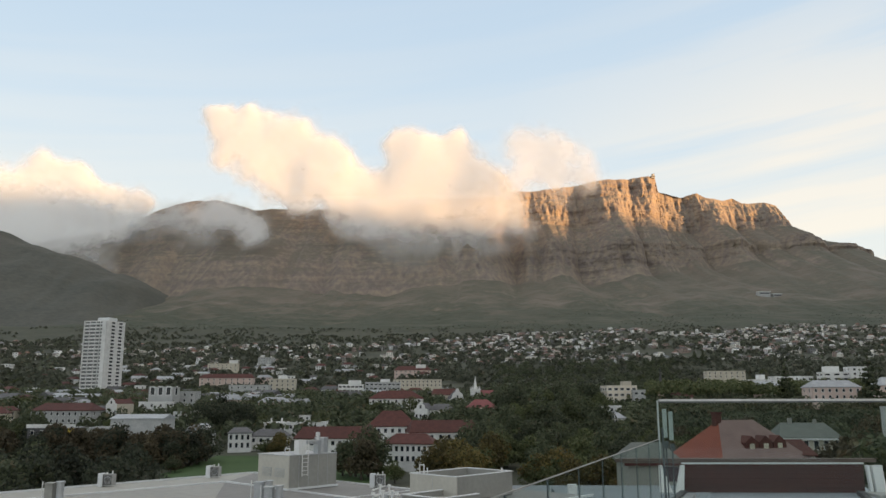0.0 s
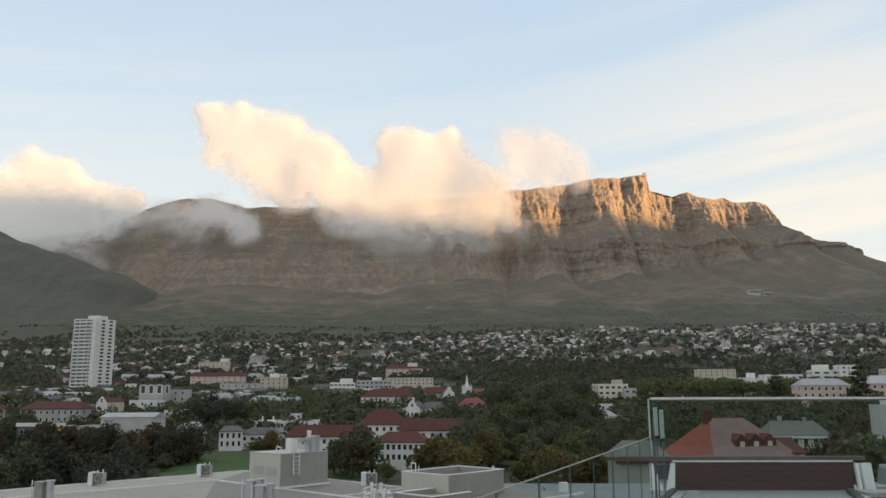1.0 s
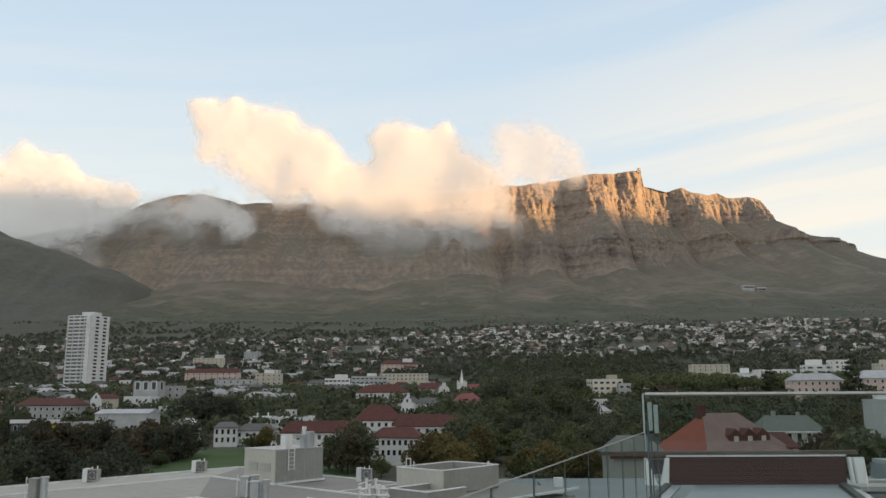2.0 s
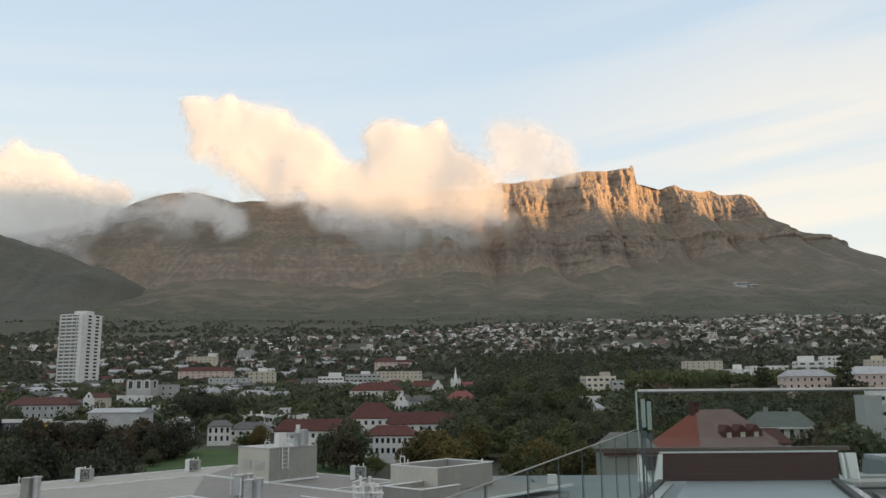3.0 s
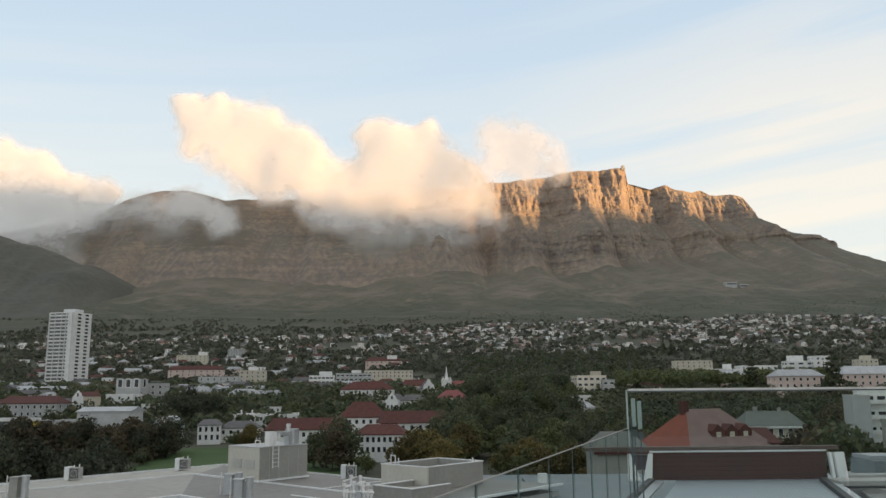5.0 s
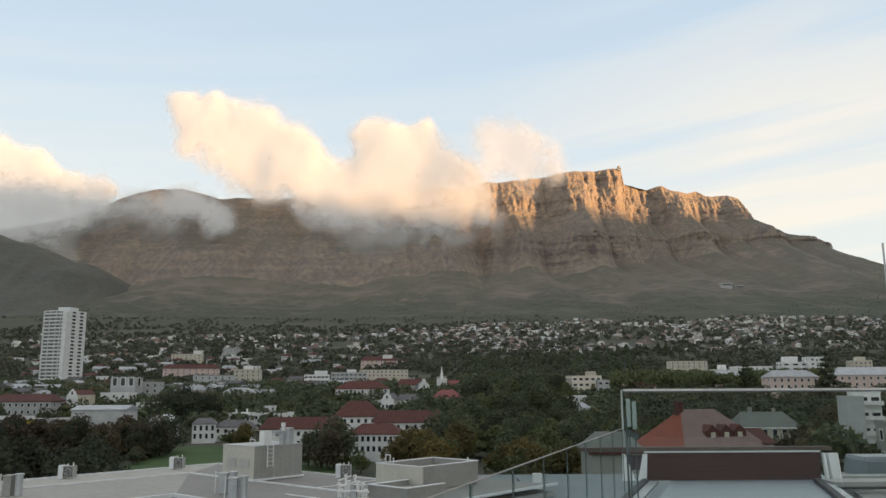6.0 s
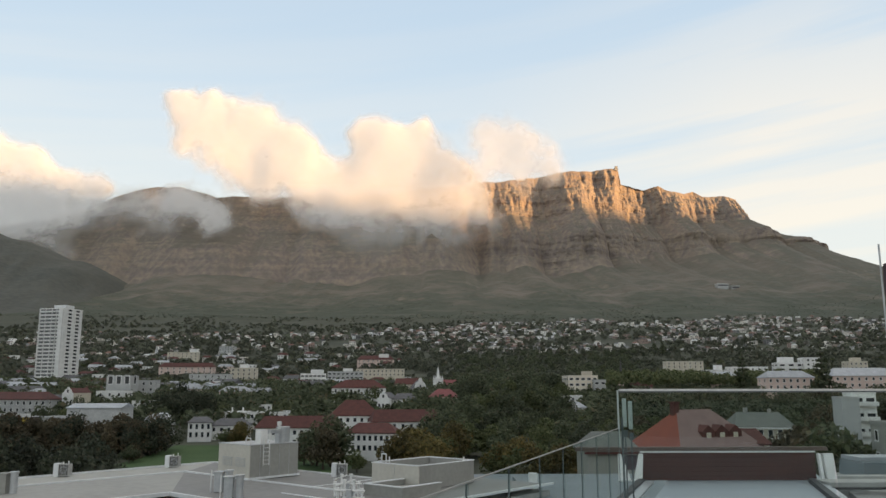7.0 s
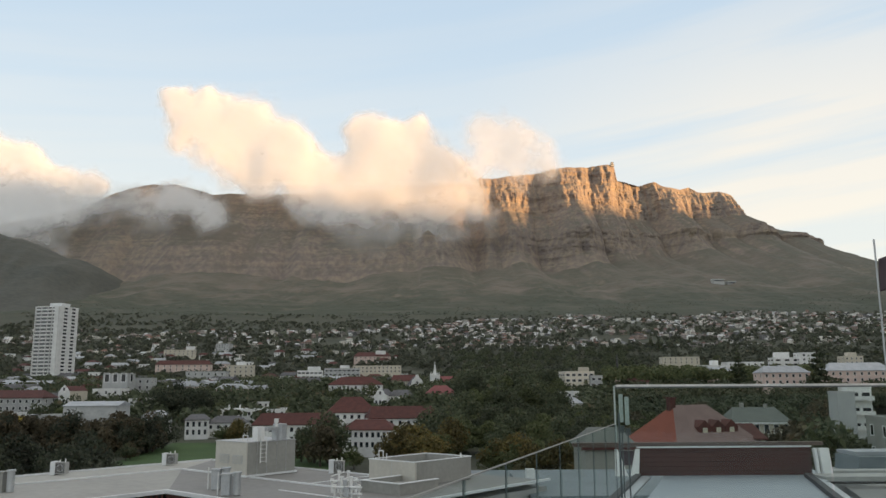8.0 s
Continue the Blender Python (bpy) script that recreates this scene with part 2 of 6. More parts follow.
def smooth_noise(x, y, seed=0):
    ix, iy = np.floor(x), np.floor(y)
    fx, fy = x - ix, y - iy
    fx, fy = fx * fx * (3 - 2 * fx), fy * fy * (3 - 2 * fy)
    a, b = lattice(ix, iy, seed), lattice(ix + 1, iy, seed)
    c, d = lattice(ix, iy + 1, seed), lattice(ix + 1, iy + 1, seed)
    return (a + (b - a) * fx) * (1 - fy) + (c + (d - c) * fx) * fy


def fbm(x, y, seed=0, octaves=4, ridged=False):
    total, amp, out = 0.0, 1.0, 0.0
    for k in range(octaves):
        v = smooth_noise(x * 2 ** k, y * 2 ** k, seed + 17 * k)
        out = out + amp * (1 - np.abs(2 * v - 1) if ridged else v)
        total, amp = total + amp, amp * 0.5
    return out / total


def grid_mesh(name, px, py, pz, smooth=True):
    """A sheet from three arrays of the same two-dimensional shape."""
    rows, cols = px.shape
    me = bpy.data.meshes.new(name)
    idx = np.arange(rows * cols).reshape(rows, cols)
    quads = np.stack([idx[:-1, :-1], idx[:-1, 1:], idx[1:, 1:], idx[1:, :-1]], -1).reshape(-1, 4)
    me.vertices.add(rows * cols)
    me.vertices.foreach_set("co", np.stack([px, py, pz], -1).astype(np.float32).ravel())
    me.loops.add(quads.size)
    me.loops.foreach_set("vertex_index", quads.astype(np.int32).ravel())
    me.polygons.add(len(quads))
    me.polygons.foreach_set("loop_start", (np.arange(len(quads)) * 4).astype(np.int32))
    me.update(calc_edges=True)
    me.validate()
    me.polygons.foreach_set("use_smooth", np.full(len(quads), smooth))
    return me


# the ground rises from the street below the terrace to the foot of the mountain
RISE = ((-400, -2), (0, 0), (230, 2.5), (300, 4), (350, 6), (480, 20), (600, 24), (750, 29), (1100, 66), (1900, 186), (2200, 243), (2900, 450), (3300, 560))


def ground_z(x, y):
    a, b = np.array([r[0] for r in RISE], float), np.array([r[1] for r in RISE], float)
    far = np.clip((np.hypot(x * 0.35, y) - 300) / 600, 0, 1)
    return np.interp(np.hypot(x * 0.35, y) * np.sign(y), a, b) + far * 9 * (fbm(x / 260.0 + 50, y / 260.0 + 50, 5, 3) - 0.5)


gy = np.concatenate([np.linspace(-4500, -300, 15), np.linspace(-250, 1000, 150), np.linspace(1010, 1960, 90)])
gx = np.concatenate([np.linspace(-4600, -1700, 20), np.linspace(-1650, 1650, 260), np.linspace(1700, 4600, 20)])
GX, GY = np.meshgrid(gx, gy)
GZ = ground_z(GX, GY)
ground = new("ground", grid_mesh("ground", GX, GY, GZ))
ground.data.materials.append(M_SCRUB)
tagged(ground, "dark green suburban ground rising towards the mountain", "ground", kind="structure")

# ---- the mountain ----
CREST = ((-3023, 468), (-2425, 657), (-1764, 764), (-1555, 812), (-1421, 885), (-1348, 907), (-1243, 926), (-1164, 927), (-1057, 900), (-980, 877), (-854, 880), (-570, 881),
         (-208, 894), (48, 932), (221, 967), (326, 976), (475, 1002), (582, 1023), (715, 1037), (840, 1054), (892, 1056), (906, 992), (967, 972), (1010, 965),
         (1094, 983), (1135, 964), (1218, 951), (1271, 970), (1317, 943), (1421, 945), (1479, 931), (1516, 871), (1537, 798), (1702, 768), (1879, 744), (1908, 701), (1995, 659), (2190, 604), (2720, 433), (3745, 249))
FOOT = ((-2366, 355), (-1473, 418), (-834, 439), (-283, 421), (38, 443), (259, 473), (486, 483), (719, 506), (972, 559), (1239, 591), (1534, 644), (1730, 671), (2049, 554), (3611, 187))
DEPTH = ((-1000, 3500), (-280, 3500), (0, 3520), (250, 3560), (860, 3640), (1500, 3760), (1920, 3850), (3500, 4000))
STEP = ((-2600, 520), (-600, 520), (0, 500), (400, 440), (860, 420), (1450, 360), (1850, 190), (2900, 120))
BOLD = ((-1500, 0.36), (-300, 0.36), (200, 0.8), (500, 1.0), (1900, 1.0))       # how deeply the face is cut


def along(table, x):
    return np.interp(x, [r[0] for r in table], [r[1] for r in table])


mu = np.linspace(-2300, 2900, 1050)
mv = np.concatenate([np.linspace(0, 1, 90, endpoint=False), np.linspace(1, 2, 230, endpoint=False), np.linspace(2, 3, 25)])
U, V = np.meshgrid(mu, mv)
crest_z, foot_z = along(CREST, U), along(FOOT, U)
crest_z = crest_z + 10 * (fbm(U / 60, U * 0, 3, 4) - 0.5)
crest_y = along(DEPTH, U)
foot_z = np.minimum(foot_z, crest_z - 30) + 90 * (fbm(U / 190, U * 0, 9, 4) - 0.5)
foot_y = crest_y - along(STEP, U)
start_y = np.full_like(U, 1950.0)
start_z = ground_z(U, start_y) - 0.5
a, b, c = np.clip(V, 0, 1), np.clip(V - 1, 0, 1), np.clip(V - 2, 0, 1)
bold = along(BOLD, U)
# slope: hollow curve of scrub with spurs; cliff: two steep tiers with a sloping ledge between; top: a plateau falling away
MZ = np.where(V <= 1, start_z + (foot_z - start_z) * (0.72 * a + 0.28 * a ** 2.2), foot_z + (crest_z - foot_z) * b)
MZ = np.where(V > 2, crest_z - 60 * c ** 2, MZ)
lift = 0.16 * (fbm(U / 170, U * 0, 12, 3) - 0.5)          # the ledge climbs and falls along the face
bl = np.clip(b + lift * np.sin(b * math.pi), 0, 1)
tier = np.interp(bl, [0, 0.10, 0.30, 0.37, 0.56, 0.78, 0.81, 1.0], [0, 0.17, 0.27, 0.42, 0.78, 0.87, 0.92, 1.0])
plain = np.clip(1.25 - bold, 0, 0.8)                        # the shaded face is one long even scarp
tier = tier * (1 - plain) + plain * b ** 1.15
MY = np.where(V <= 1, start_y + (foot_y - start_y) * a, foot_y + (crest_y - foot_y) * tier)
MY = np.where(V > 2, crest_y + 700 * c, MY)
warp = U + 70 * (fbm(U / 260, MZ / 500, 19, 3) - 0.5)
gully = fbm(warp / 330 + 7, V * 0.10, 21, 2, True)          # broad buttresses with ravines between them
ribs = fbm(warp / 120, MZ / 700, 31, 3, True)
spread = np.clip((V - 0.5) / 0.5, 0, 1) * (0.28 + 0.72 * np.clip(1 - np.abs(b - 0.30) / 0.70, 0, 1))
MY = MY + np.where((V > 0.5) & (V <= 2), bold * spread * (430 * (gully - 0.62) + 105 * (ribs - 0.55)), 0)
cliff = np.clip(b * 8, 0, 1) * np.clip((1 - b) * 10 + 0.2, 0, 1)
beds = fbm(U / 600, MZ / 30, 41, 3)
wall = np.clip((bl - 0.55) * 8, 0, 1) * 0.6 + 0.4           # the upper wall is the most broken
cracks = fbm((U + 25 * fbm(U / 60, MZ / 90, 55, 2)) / 46, MZ / 260, 51, 4, True)
MY = MY + cliff * bold * (27 * (beds - 0.5) + wall * 38 * (cracks - 0.55) + 16 * (fbm(U / 16, MZ / 16, 53, 3) - 0.5))
spur = fbm((U + 60 * fbm(U / 200, V * 3, 63, 2)) / 240 + 3, V * 0.35, 61, 4, True)
MZ = MZ + np.where(V <= 1, np.sin(a * math.pi) * (46 * (spur - 0.6) + 18 * (fbm(U / 70, MY / 70, 71, 4) - 0.5)), 0)
mountain = new("mountain", grid_mesh("mountain", U, MY, MZ, False))
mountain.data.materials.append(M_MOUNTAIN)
tagged(mountain, "flat-topped grey-brown sandstone mountain with scrub on its lower slopes", "mountain", kind="structure")

# a nearer shoulder that comes down from the peak beside the table
su, sv = np.meshgrid(np.linspace(-2600, -700, 220), np.linspace(0, 1, 120))
shoulder_z = np.interp(su, [-2410, -1793, -1546, -1424, -1324, -1161, -1018, -876],
                       [814, 665, 570, 529, 504, 424, 320, 203])
base_z = ground_z(su, np.full_like(su, 1980.0)) - 14
sh = np.maximum(shoulder_z - base_z, 1)
SZ = base_z + sh * np.sin(sv * math.pi * 0.62) / math.sin(math.pi * 0.5) + np.sin(sv * math.pi) * (30 * (fbm(su / 150, sv * 4, 81, 4) - 0.5) + 34 * (fbm(su / 120 + sv * 3, sv * 1.2, 83, 3, True) - 0.6))
SY = 1980 + 1250 * sv + 90 * (fbm(su / 220, sv * 3, 85, 3) - 0.5)
shoulder = new("mountain_shoulder", grid_mesh("mountain_shoulder", su, SY, SZ))
shoulder.data.materials.append(M_FOREST)
tagged(shoulder, "dark wooded mountain shoulder running down into the town", "mountain", kind="structure")

# unseen ridge added in the west, its crest shaped to keep evening sun off the town
ru, rv = np.meshgrid(np.linspace(-3000, 4500, 160), np.linspace(-1, 1, 50))
RZ = (np.interp(ru, [-900, 700, 1080, 1300, 1420, 1540, 1640, 1944, 2085, 2218, 2388, 2710, 3600], [1300, 1275, 1238, 1180, 1095, 995, 955, 930, 980, 995, 975, 957, 900]) + 36 * (fbm(ru / 130, ru * 0, 91, 4) - 0.5)) * np.cos(rv * math.pi / 2) ** 1.1
west_shade_ridge = new("west_shade_ridge", grid_mesh("west_shade_ridge", 3900 + 650 * rv + 60 * fbm(ru / 200, rv * 3, 95, 3), ru, RZ))
west_shade_ridge.data.materials.append(M_MOUNTAIN)
tagged(west_shade_ridge, "long unseen ridge added to block the low sun", "mountain", kind="structure")

# ---- clouds: nested billowing shells of vapour, thin at their rims ----
def cloud_mat(name, density, scale):
    m, n, l, b = node_mat(name)
    n.remove(b)
    di, tl, tr = n.new("ShaderNodeBsdfDiffuse"), n.new("ShaderNodeBsdfTranslucent"), n.new("ShaderNodeBsdfTransparent")
    di.inputs[0].default_value = tl.inputs[0].default_value = (0.96, 0.96, 0.96, 1)
    lit, mx = n.new("ShaderNodeMixShader"), n.new("ShaderNodeMixShader")
    lit.inputs[0].default_value = 0.5
    l.new(di.outputs[0], lit.inputs[1]), l.new(tl.outputs[0], lit.inputs[2])
    at = n.new("ShaderNodeAttribute")
    at.attribute_name = "vapour"
    co, no = n.new("ShaderNodeTexCoord"), n.new("ShaderNodeTexNoise")
    no.inputs["Scale"].default_value, no.inputs["Detail"].default_value, no.inputs["Roughness"].default_value = scale, 7, 0.55
    l.new(co.outputs["Object"], no.inputs["Vector"])
    thick = n.new("ShaderNodeMath")
    thick.operation = "MULTIPLY_ADD"
    thick.inputs[1].default_value = 1.25
    grain = n.new("ShaderNodeMapRange")
    grain.clamp = False
    grain.inputs[1].default_value, grain.inputs[2].default_value = 0.32, 0.68
    grain.inputs[3].default_value, grain.inputs[4].default_value = 0.16, 0.84
    l.new(no.outputs[0], grain.inputs[0])
    l.new(at.outputs["Fac"], thick.inputs[0]), l.new(grain.outputs[0], thick.inputs[2])
    wisp = n.new("ShaderNodeMapRange")
    wisp.inputs[1].default_value, wisp.inputs[2].default_value = 0.52, 1.30
    wisp.inputs[3].default_value, wisp.inputs[4].default_value = 0.04, 1.3
    l.new(thick.outputs[0], wisp.inputs[0])
    mul = n.new("ShaderNodeMath")
    mul.operation = "MULTIPLY"
    mul.use_clamp = True
    l.new(at.outputs["Fac"], mul.inputs[0]), l.new(wisp.outputs[0], mul.inputs[1])
    den = n.new("ShaderNodeMath")
    den.operation = "MULTIPLY"
    den.inputs[1].default_value = density
    den.use_clamp = True
    l.new(mul.outputs[0], den.inputs[0]), l.new(den.outputs[0], mx.inputs[0])
    l.new(tr.outputs[0], mx.inputs[1]), l.new(lit.outputs[0], mx.inputs[2]), l.new(mx.outputs[0], n["Material Output"].inputs[0])
    return m


M_CLOUD = cloud_mat("cloud_vapour", 0.58, 0.010)
M_VEIL = cloud_mat("thin_cloud_vapour", 0.40, 0.012)
M_FOG = cloud_mat("mist_vapour", 0.66, 0.015)


def cloud(name, depth, puffs, material, label, thick=120.0, step=11.0, shells=3, seed=0):
    """puffs: rows of (x, z, radius, strength) on the upright plane at that depth; the body bulges towards and away from it."""
    xs = [p[0] for p in puffs]
    zs = [p[1] for p in puffs]
    gxs = np.arange(min(xs) - 260, max(xs) + 260, step)
    gzs = np.arange(min(zs) - 220, max(zs) + 220, step)
    CX, CZ = np.meshgrid(gxs, gzs)
    wx = CX + 110 * (fbm(CX / 150, CZ / 150, 200 + seed, 5) - 0.5)
    wz = CZ + 110 * (fbm(CX / 150, CZ / 150, 230 + seed, 5) - 0.5)
    body = np.zeros_like(CX)
    for x, z, r, s in puffs:
        q = ((wx - x) ** 2 + (wz - z) ** 2) / (r * 1.5) ** 2
        body = 1 - (1 - body) * (1 - s * np.clip(1 - q, 0, 1) ** 2)
    body = np.clip(body * (0.78 + 0.44 * fbm(CX / 110, CZ / 110, 260 + seed, 3)), 0, 1)
    top = new(name)
    for k in range(shells):
        f = 2 * k / (shells - 1) - 1
        bulge = body ** 0.85 * (0.75 + 0.5 * fbm(CX / 140, CZ / 140, 300 + seed + k, 2))
        CY = depth + f * thick * bulge + 25 * (fbm(CX / 200, CZ / 200, 340 + seed, 2) - 0.5)
        lean = 1 - 0.95 * np.clip(880 - CZ, 0, 400) / depth        # the skirts drift forward, clear of the cliff
        me = grid_mesh("shell", CX * lean, CY * lean, 28 + (CZ - 28) * lean)
        keep = me.attributes.new("vapour", "FLOAT", "POINT")
        keep.data.foreach_set("value", (body * (0.8 + 0.4 * fbm(CX / 90, CZ / 90, 360 + seed + k, 3))).astype(np.float32).ravel())
        bm = bmesh.new()
        bm.from_mesh(me)
        lay = bm.verts.layers.float["vapour"]
        bmesh.ops.delete(bm, geom=[v for v in bm.verts if v[lay] < 0.004], context="VERTS")
        bm.to_mesh(me)
        bm.free()
        me.materials.append(material)
        ob = new("shell", me)
        ob.parent = top
    tagged(top, label, "cloud")
    return top


cloud("cloud_bank", 3340, (
    (-1094, 1268, 63, 0.95), (-986, 1275, 68, 0.95), (-1039, 1162, 101, 1), (-894, 1187, 109, 1), (-767, 1186, 92, 0.95), (-964, 1057, 109, 0.7),
    (-826, 1056, 133, 0.95), (-665, 1106, 121, 1), (-563, 1027, 109, 0.95), (-711, 964, 121, 0.9), (-573, 924, 116, 0.95), (-461, 936, 109, 0.9),
    (-860, 940, 97, 0.45), (-734, 874, 85, 0.4), (-1065, 1058, 68, 0.4), (-361, 871, 121, 0.8), (-484, 821, 97, 0.6),
    (-322, 1129, 72, 0.9), (-235, 1115, 86, 1), (-48, 1158, 48, 0.85), (-160, 1071, 100, 1), (-49, 1062, 91, 1), (-259, 1013, 100, 0.9),
    (-123, 973, 143, 1), (13, 997, 115, 1), (86, 945, 107, 0.95), (-259, 898, 131, 0.9), (-62, 858, 148, 0.9), (109, 844, 119, 0.85),
    (-356, 811, 119, 0.55), (-209, 747, 119, 0.40), (-39, 733, 131, 0.44), (132, 731, 107, 0.42), (231, 793, 84, 0.45), (277, 692, 67, 0.25),
    (-209, 648, 84, 0.16), (-331, 698, 95, 0.18), (-453, 761, 95, 0.24), (58, 620, 84, 0.15)),
      M_CLOUD, "billowing cream clouds lit gold, spilling over the mountain edge", 22, seed=0)
cloud("cloud", 3240, (
    (209, 1072, 71, 0.5), (295, 1084, 85, 0.65), (404, 1032, 99, 0.65), (488, 981, 80, 0.65), (523, 930, 52, 0.5), (281, 983, 106, 0.55),
    (377, 919, 94, 0.55), (207, 933, 94, 0.55), (157, 871, 83, 0.4)),
      M_VEIL, "thin peach cloud drifting along the cliff top", 16, shells=2, seed=80)
cloud("cloud", 3420, (
    (-2085, 988, 122, 0.95), (-1937, 1026, 110, 0.95), (-1798, 1038, 78, 0.95), (-1731, 985, 88, 0.95), (-1625, 919, 83, 0.9), (-1511, 918, 59, 0.85),
    (-1447, 891, 54, 0.7), (-1828, 933, 134, 0.9), (-1545, 853, 86, 0.7), (-2181, 937, 171, 0.9), (-2355, 913, 195, 0.9), (-1671, 854, 110, 0.7)),
      M_CLOUD, "rounded cream cloud standing above grey mist", 22, seed=120)
cloud("mist", 3270, (
    (-1938, 843, 144, 0.9), (-1786, 803, 132, 0.9), (-1661, 777, 120, 0.85), (-2106, 794, 168, 0.95), (-1537, 763, 108, 0.75), (-1802, 691, 108, 0.7),
    (-1653, 664, 96, 0.55), (-1550, 602, 62, 0.4), (-1487, 564, 38, 0.3), (-1390, 775, 96, 0.4), (-1294, 811, 82, 0.3), (-1196, 823, 82, 0.35),
    (-1085, 822, 82, 0.68), (-997, 783, 82, 0.70), (-922, 733, 72, 0.62), (-883, 695, 53, 0.5), (-1119, 747, 86, 0.45), (-1241, 736, 86, 0.35),
    (-1973, 692, 120, 0.8), (-2165, 644, 168, 0.8), (-2322, 746, 192, 0.9)),
      M_FOG, "grey mist lying over the mountain saddle", 22, shells=2, seed=160)
# ---- building blocks ----
def part(name, bm, material, parent, label=""):
    me = bpy.data.meshes.new(name)
    bm.to_mesh(me)
    bm.free()
    for m in material if isinstance(material, tuple) else (material,):
        me.materials.append(m)
    ob = new(name, me)
    ob.parent = parent
    if label:
        tagged(ob, label)
    return ob


def shared(name, me, parent, m):
    ob = new(name, me)
    ob.parent, ob.matrix_basis = parent, m
    return ob


def box(bm, x0, x1, y0, y1, z0, z1, slot=0):
    m = Matrix.Translation(((x0 + x1) / 2, (y0 + y1) / 2, (z0 + z1) / 2)) @ Matrix.Diagonal((x1 - x0, y1 - y0, z1 - z0, 1))
    vs = bmesh.ops.create_cube(bm, size=1, matrix=m)["verts"]
    if slot:
        for f in {f for v in vs for f in v.link_faces}:
            f.material_index = slot
    return vs


def boxes(*dims):
    bm = bmesh.new()
    for d in dims:
        box(bm, *d)
    return bm


def rod(bm, p, q, r, sides=10):
    p, q = Vector(p), Vector(q)
    m = Matrix.Translation((p + q) / 2) @ (q - p).to_track_quat("Z", "Y").to_matrix().to_4x4()
    bmesh.ops.create_cone(bm, cap_ends=True, segments=sides, radius1=r, radius2=r, depth=(q - p).length, matrix=m)
    return bm


def rods(*rows):
    bm = bmesh.new()
    for p, q, r in rows:
        rod(bm, p, q, r)
    return bm


def prism(bm, outline, y0, y1):
    """An outline of (x, z) drawn out from y0 to y1."""
    a = [bm.verts.new((x, y0, z)) for x, z in outline]
    b = [bm.verts.new((x, y1, z)) for x, z in outline]
    n = len(outline)
    bm.faces.new(a), bm.faces.new(b[::-1])
    for i in range(n):
        bm.faces.new((a[i], b[i], b[(i + 1) % n], a[(i + 1) % n]))
    bmesh.ops.recalc_face_normals(bm, faces=bm.faces)
    return bm


def hip_roof(bm, w, d, z, rise, over, ridge):
    """ridge: the ridge's share of the width; 1 makes a gable, 0 a pyramid."""
    x, y, k = w / 2 + over, d / 2 + over, (w / 2 + (over if ridge >= 1 else 0)) * ridge
    base = [bm.verts.new(c) for c in ((-x, -y, z), (x, -y, z), (x, y, z), (-x, y, z))]
    low = [bm.verts.new((v.co.x, v.co.y, z - 0.25)) for v in base]
    a, b = bm.verts.new((-k, 0, z + rise)), bm.verts.new((k, 0, z + rise))
    bm.faces.new((base[0], base[1], b, a)), bm.faces.new((base[2], base[3], a, b))
    bm.faces.new((base[1], base[2], b)), bm.faces.new((base[3], base[0], a))
    for i in range(4):
        bm.faces.new((low[i], low[(i + 1) % 4], base[(i + 1) % 4], base[i]))
    bm.faces.new(low[::-1])
    bmesh.ops.remove_doubles(bm, verts=bm.verts, dist=0.001)
    bmesh.ops.recalc_face_normals(bm, faces=bm.faces)
    return bm


def window_mesh(w, h, frame_mat):
    """A sash: dark pane set in a frame with a sill, its back on the wall's face at y = 0."""
    bm = bmesh.new()
    box(bm, -w / 2, w / 2, -0.05, 0.02, -h / 2, h / 2, 1)
    t = 0.09 * min(w, h) + 0.03
    box(bm, -w / 2 - t, -w / 2, -0.10, 0.02, -h / 2 - t, h / 2 + t), box(bm, w / 2, w / 2 + t, -0.10, 0.02, -h / 2 - t, h / 2 + t)
    box(bm, -w / 2, w / 2, -0.10, 0.02, h / 2, h / 2 + t), box(bm, -w / 2 - t, w / 2 + t, -0.16, 0.02, -h / 2 - t, -h / 2)
    me = bpy.data.meshes.new("window")
    bm.to_mesh(me)
    bm.free()
    me.materials.append(frame_mat), me.materials.append(M_GLASS_DARK)
    return me


SASHES = {}
PLACED = []


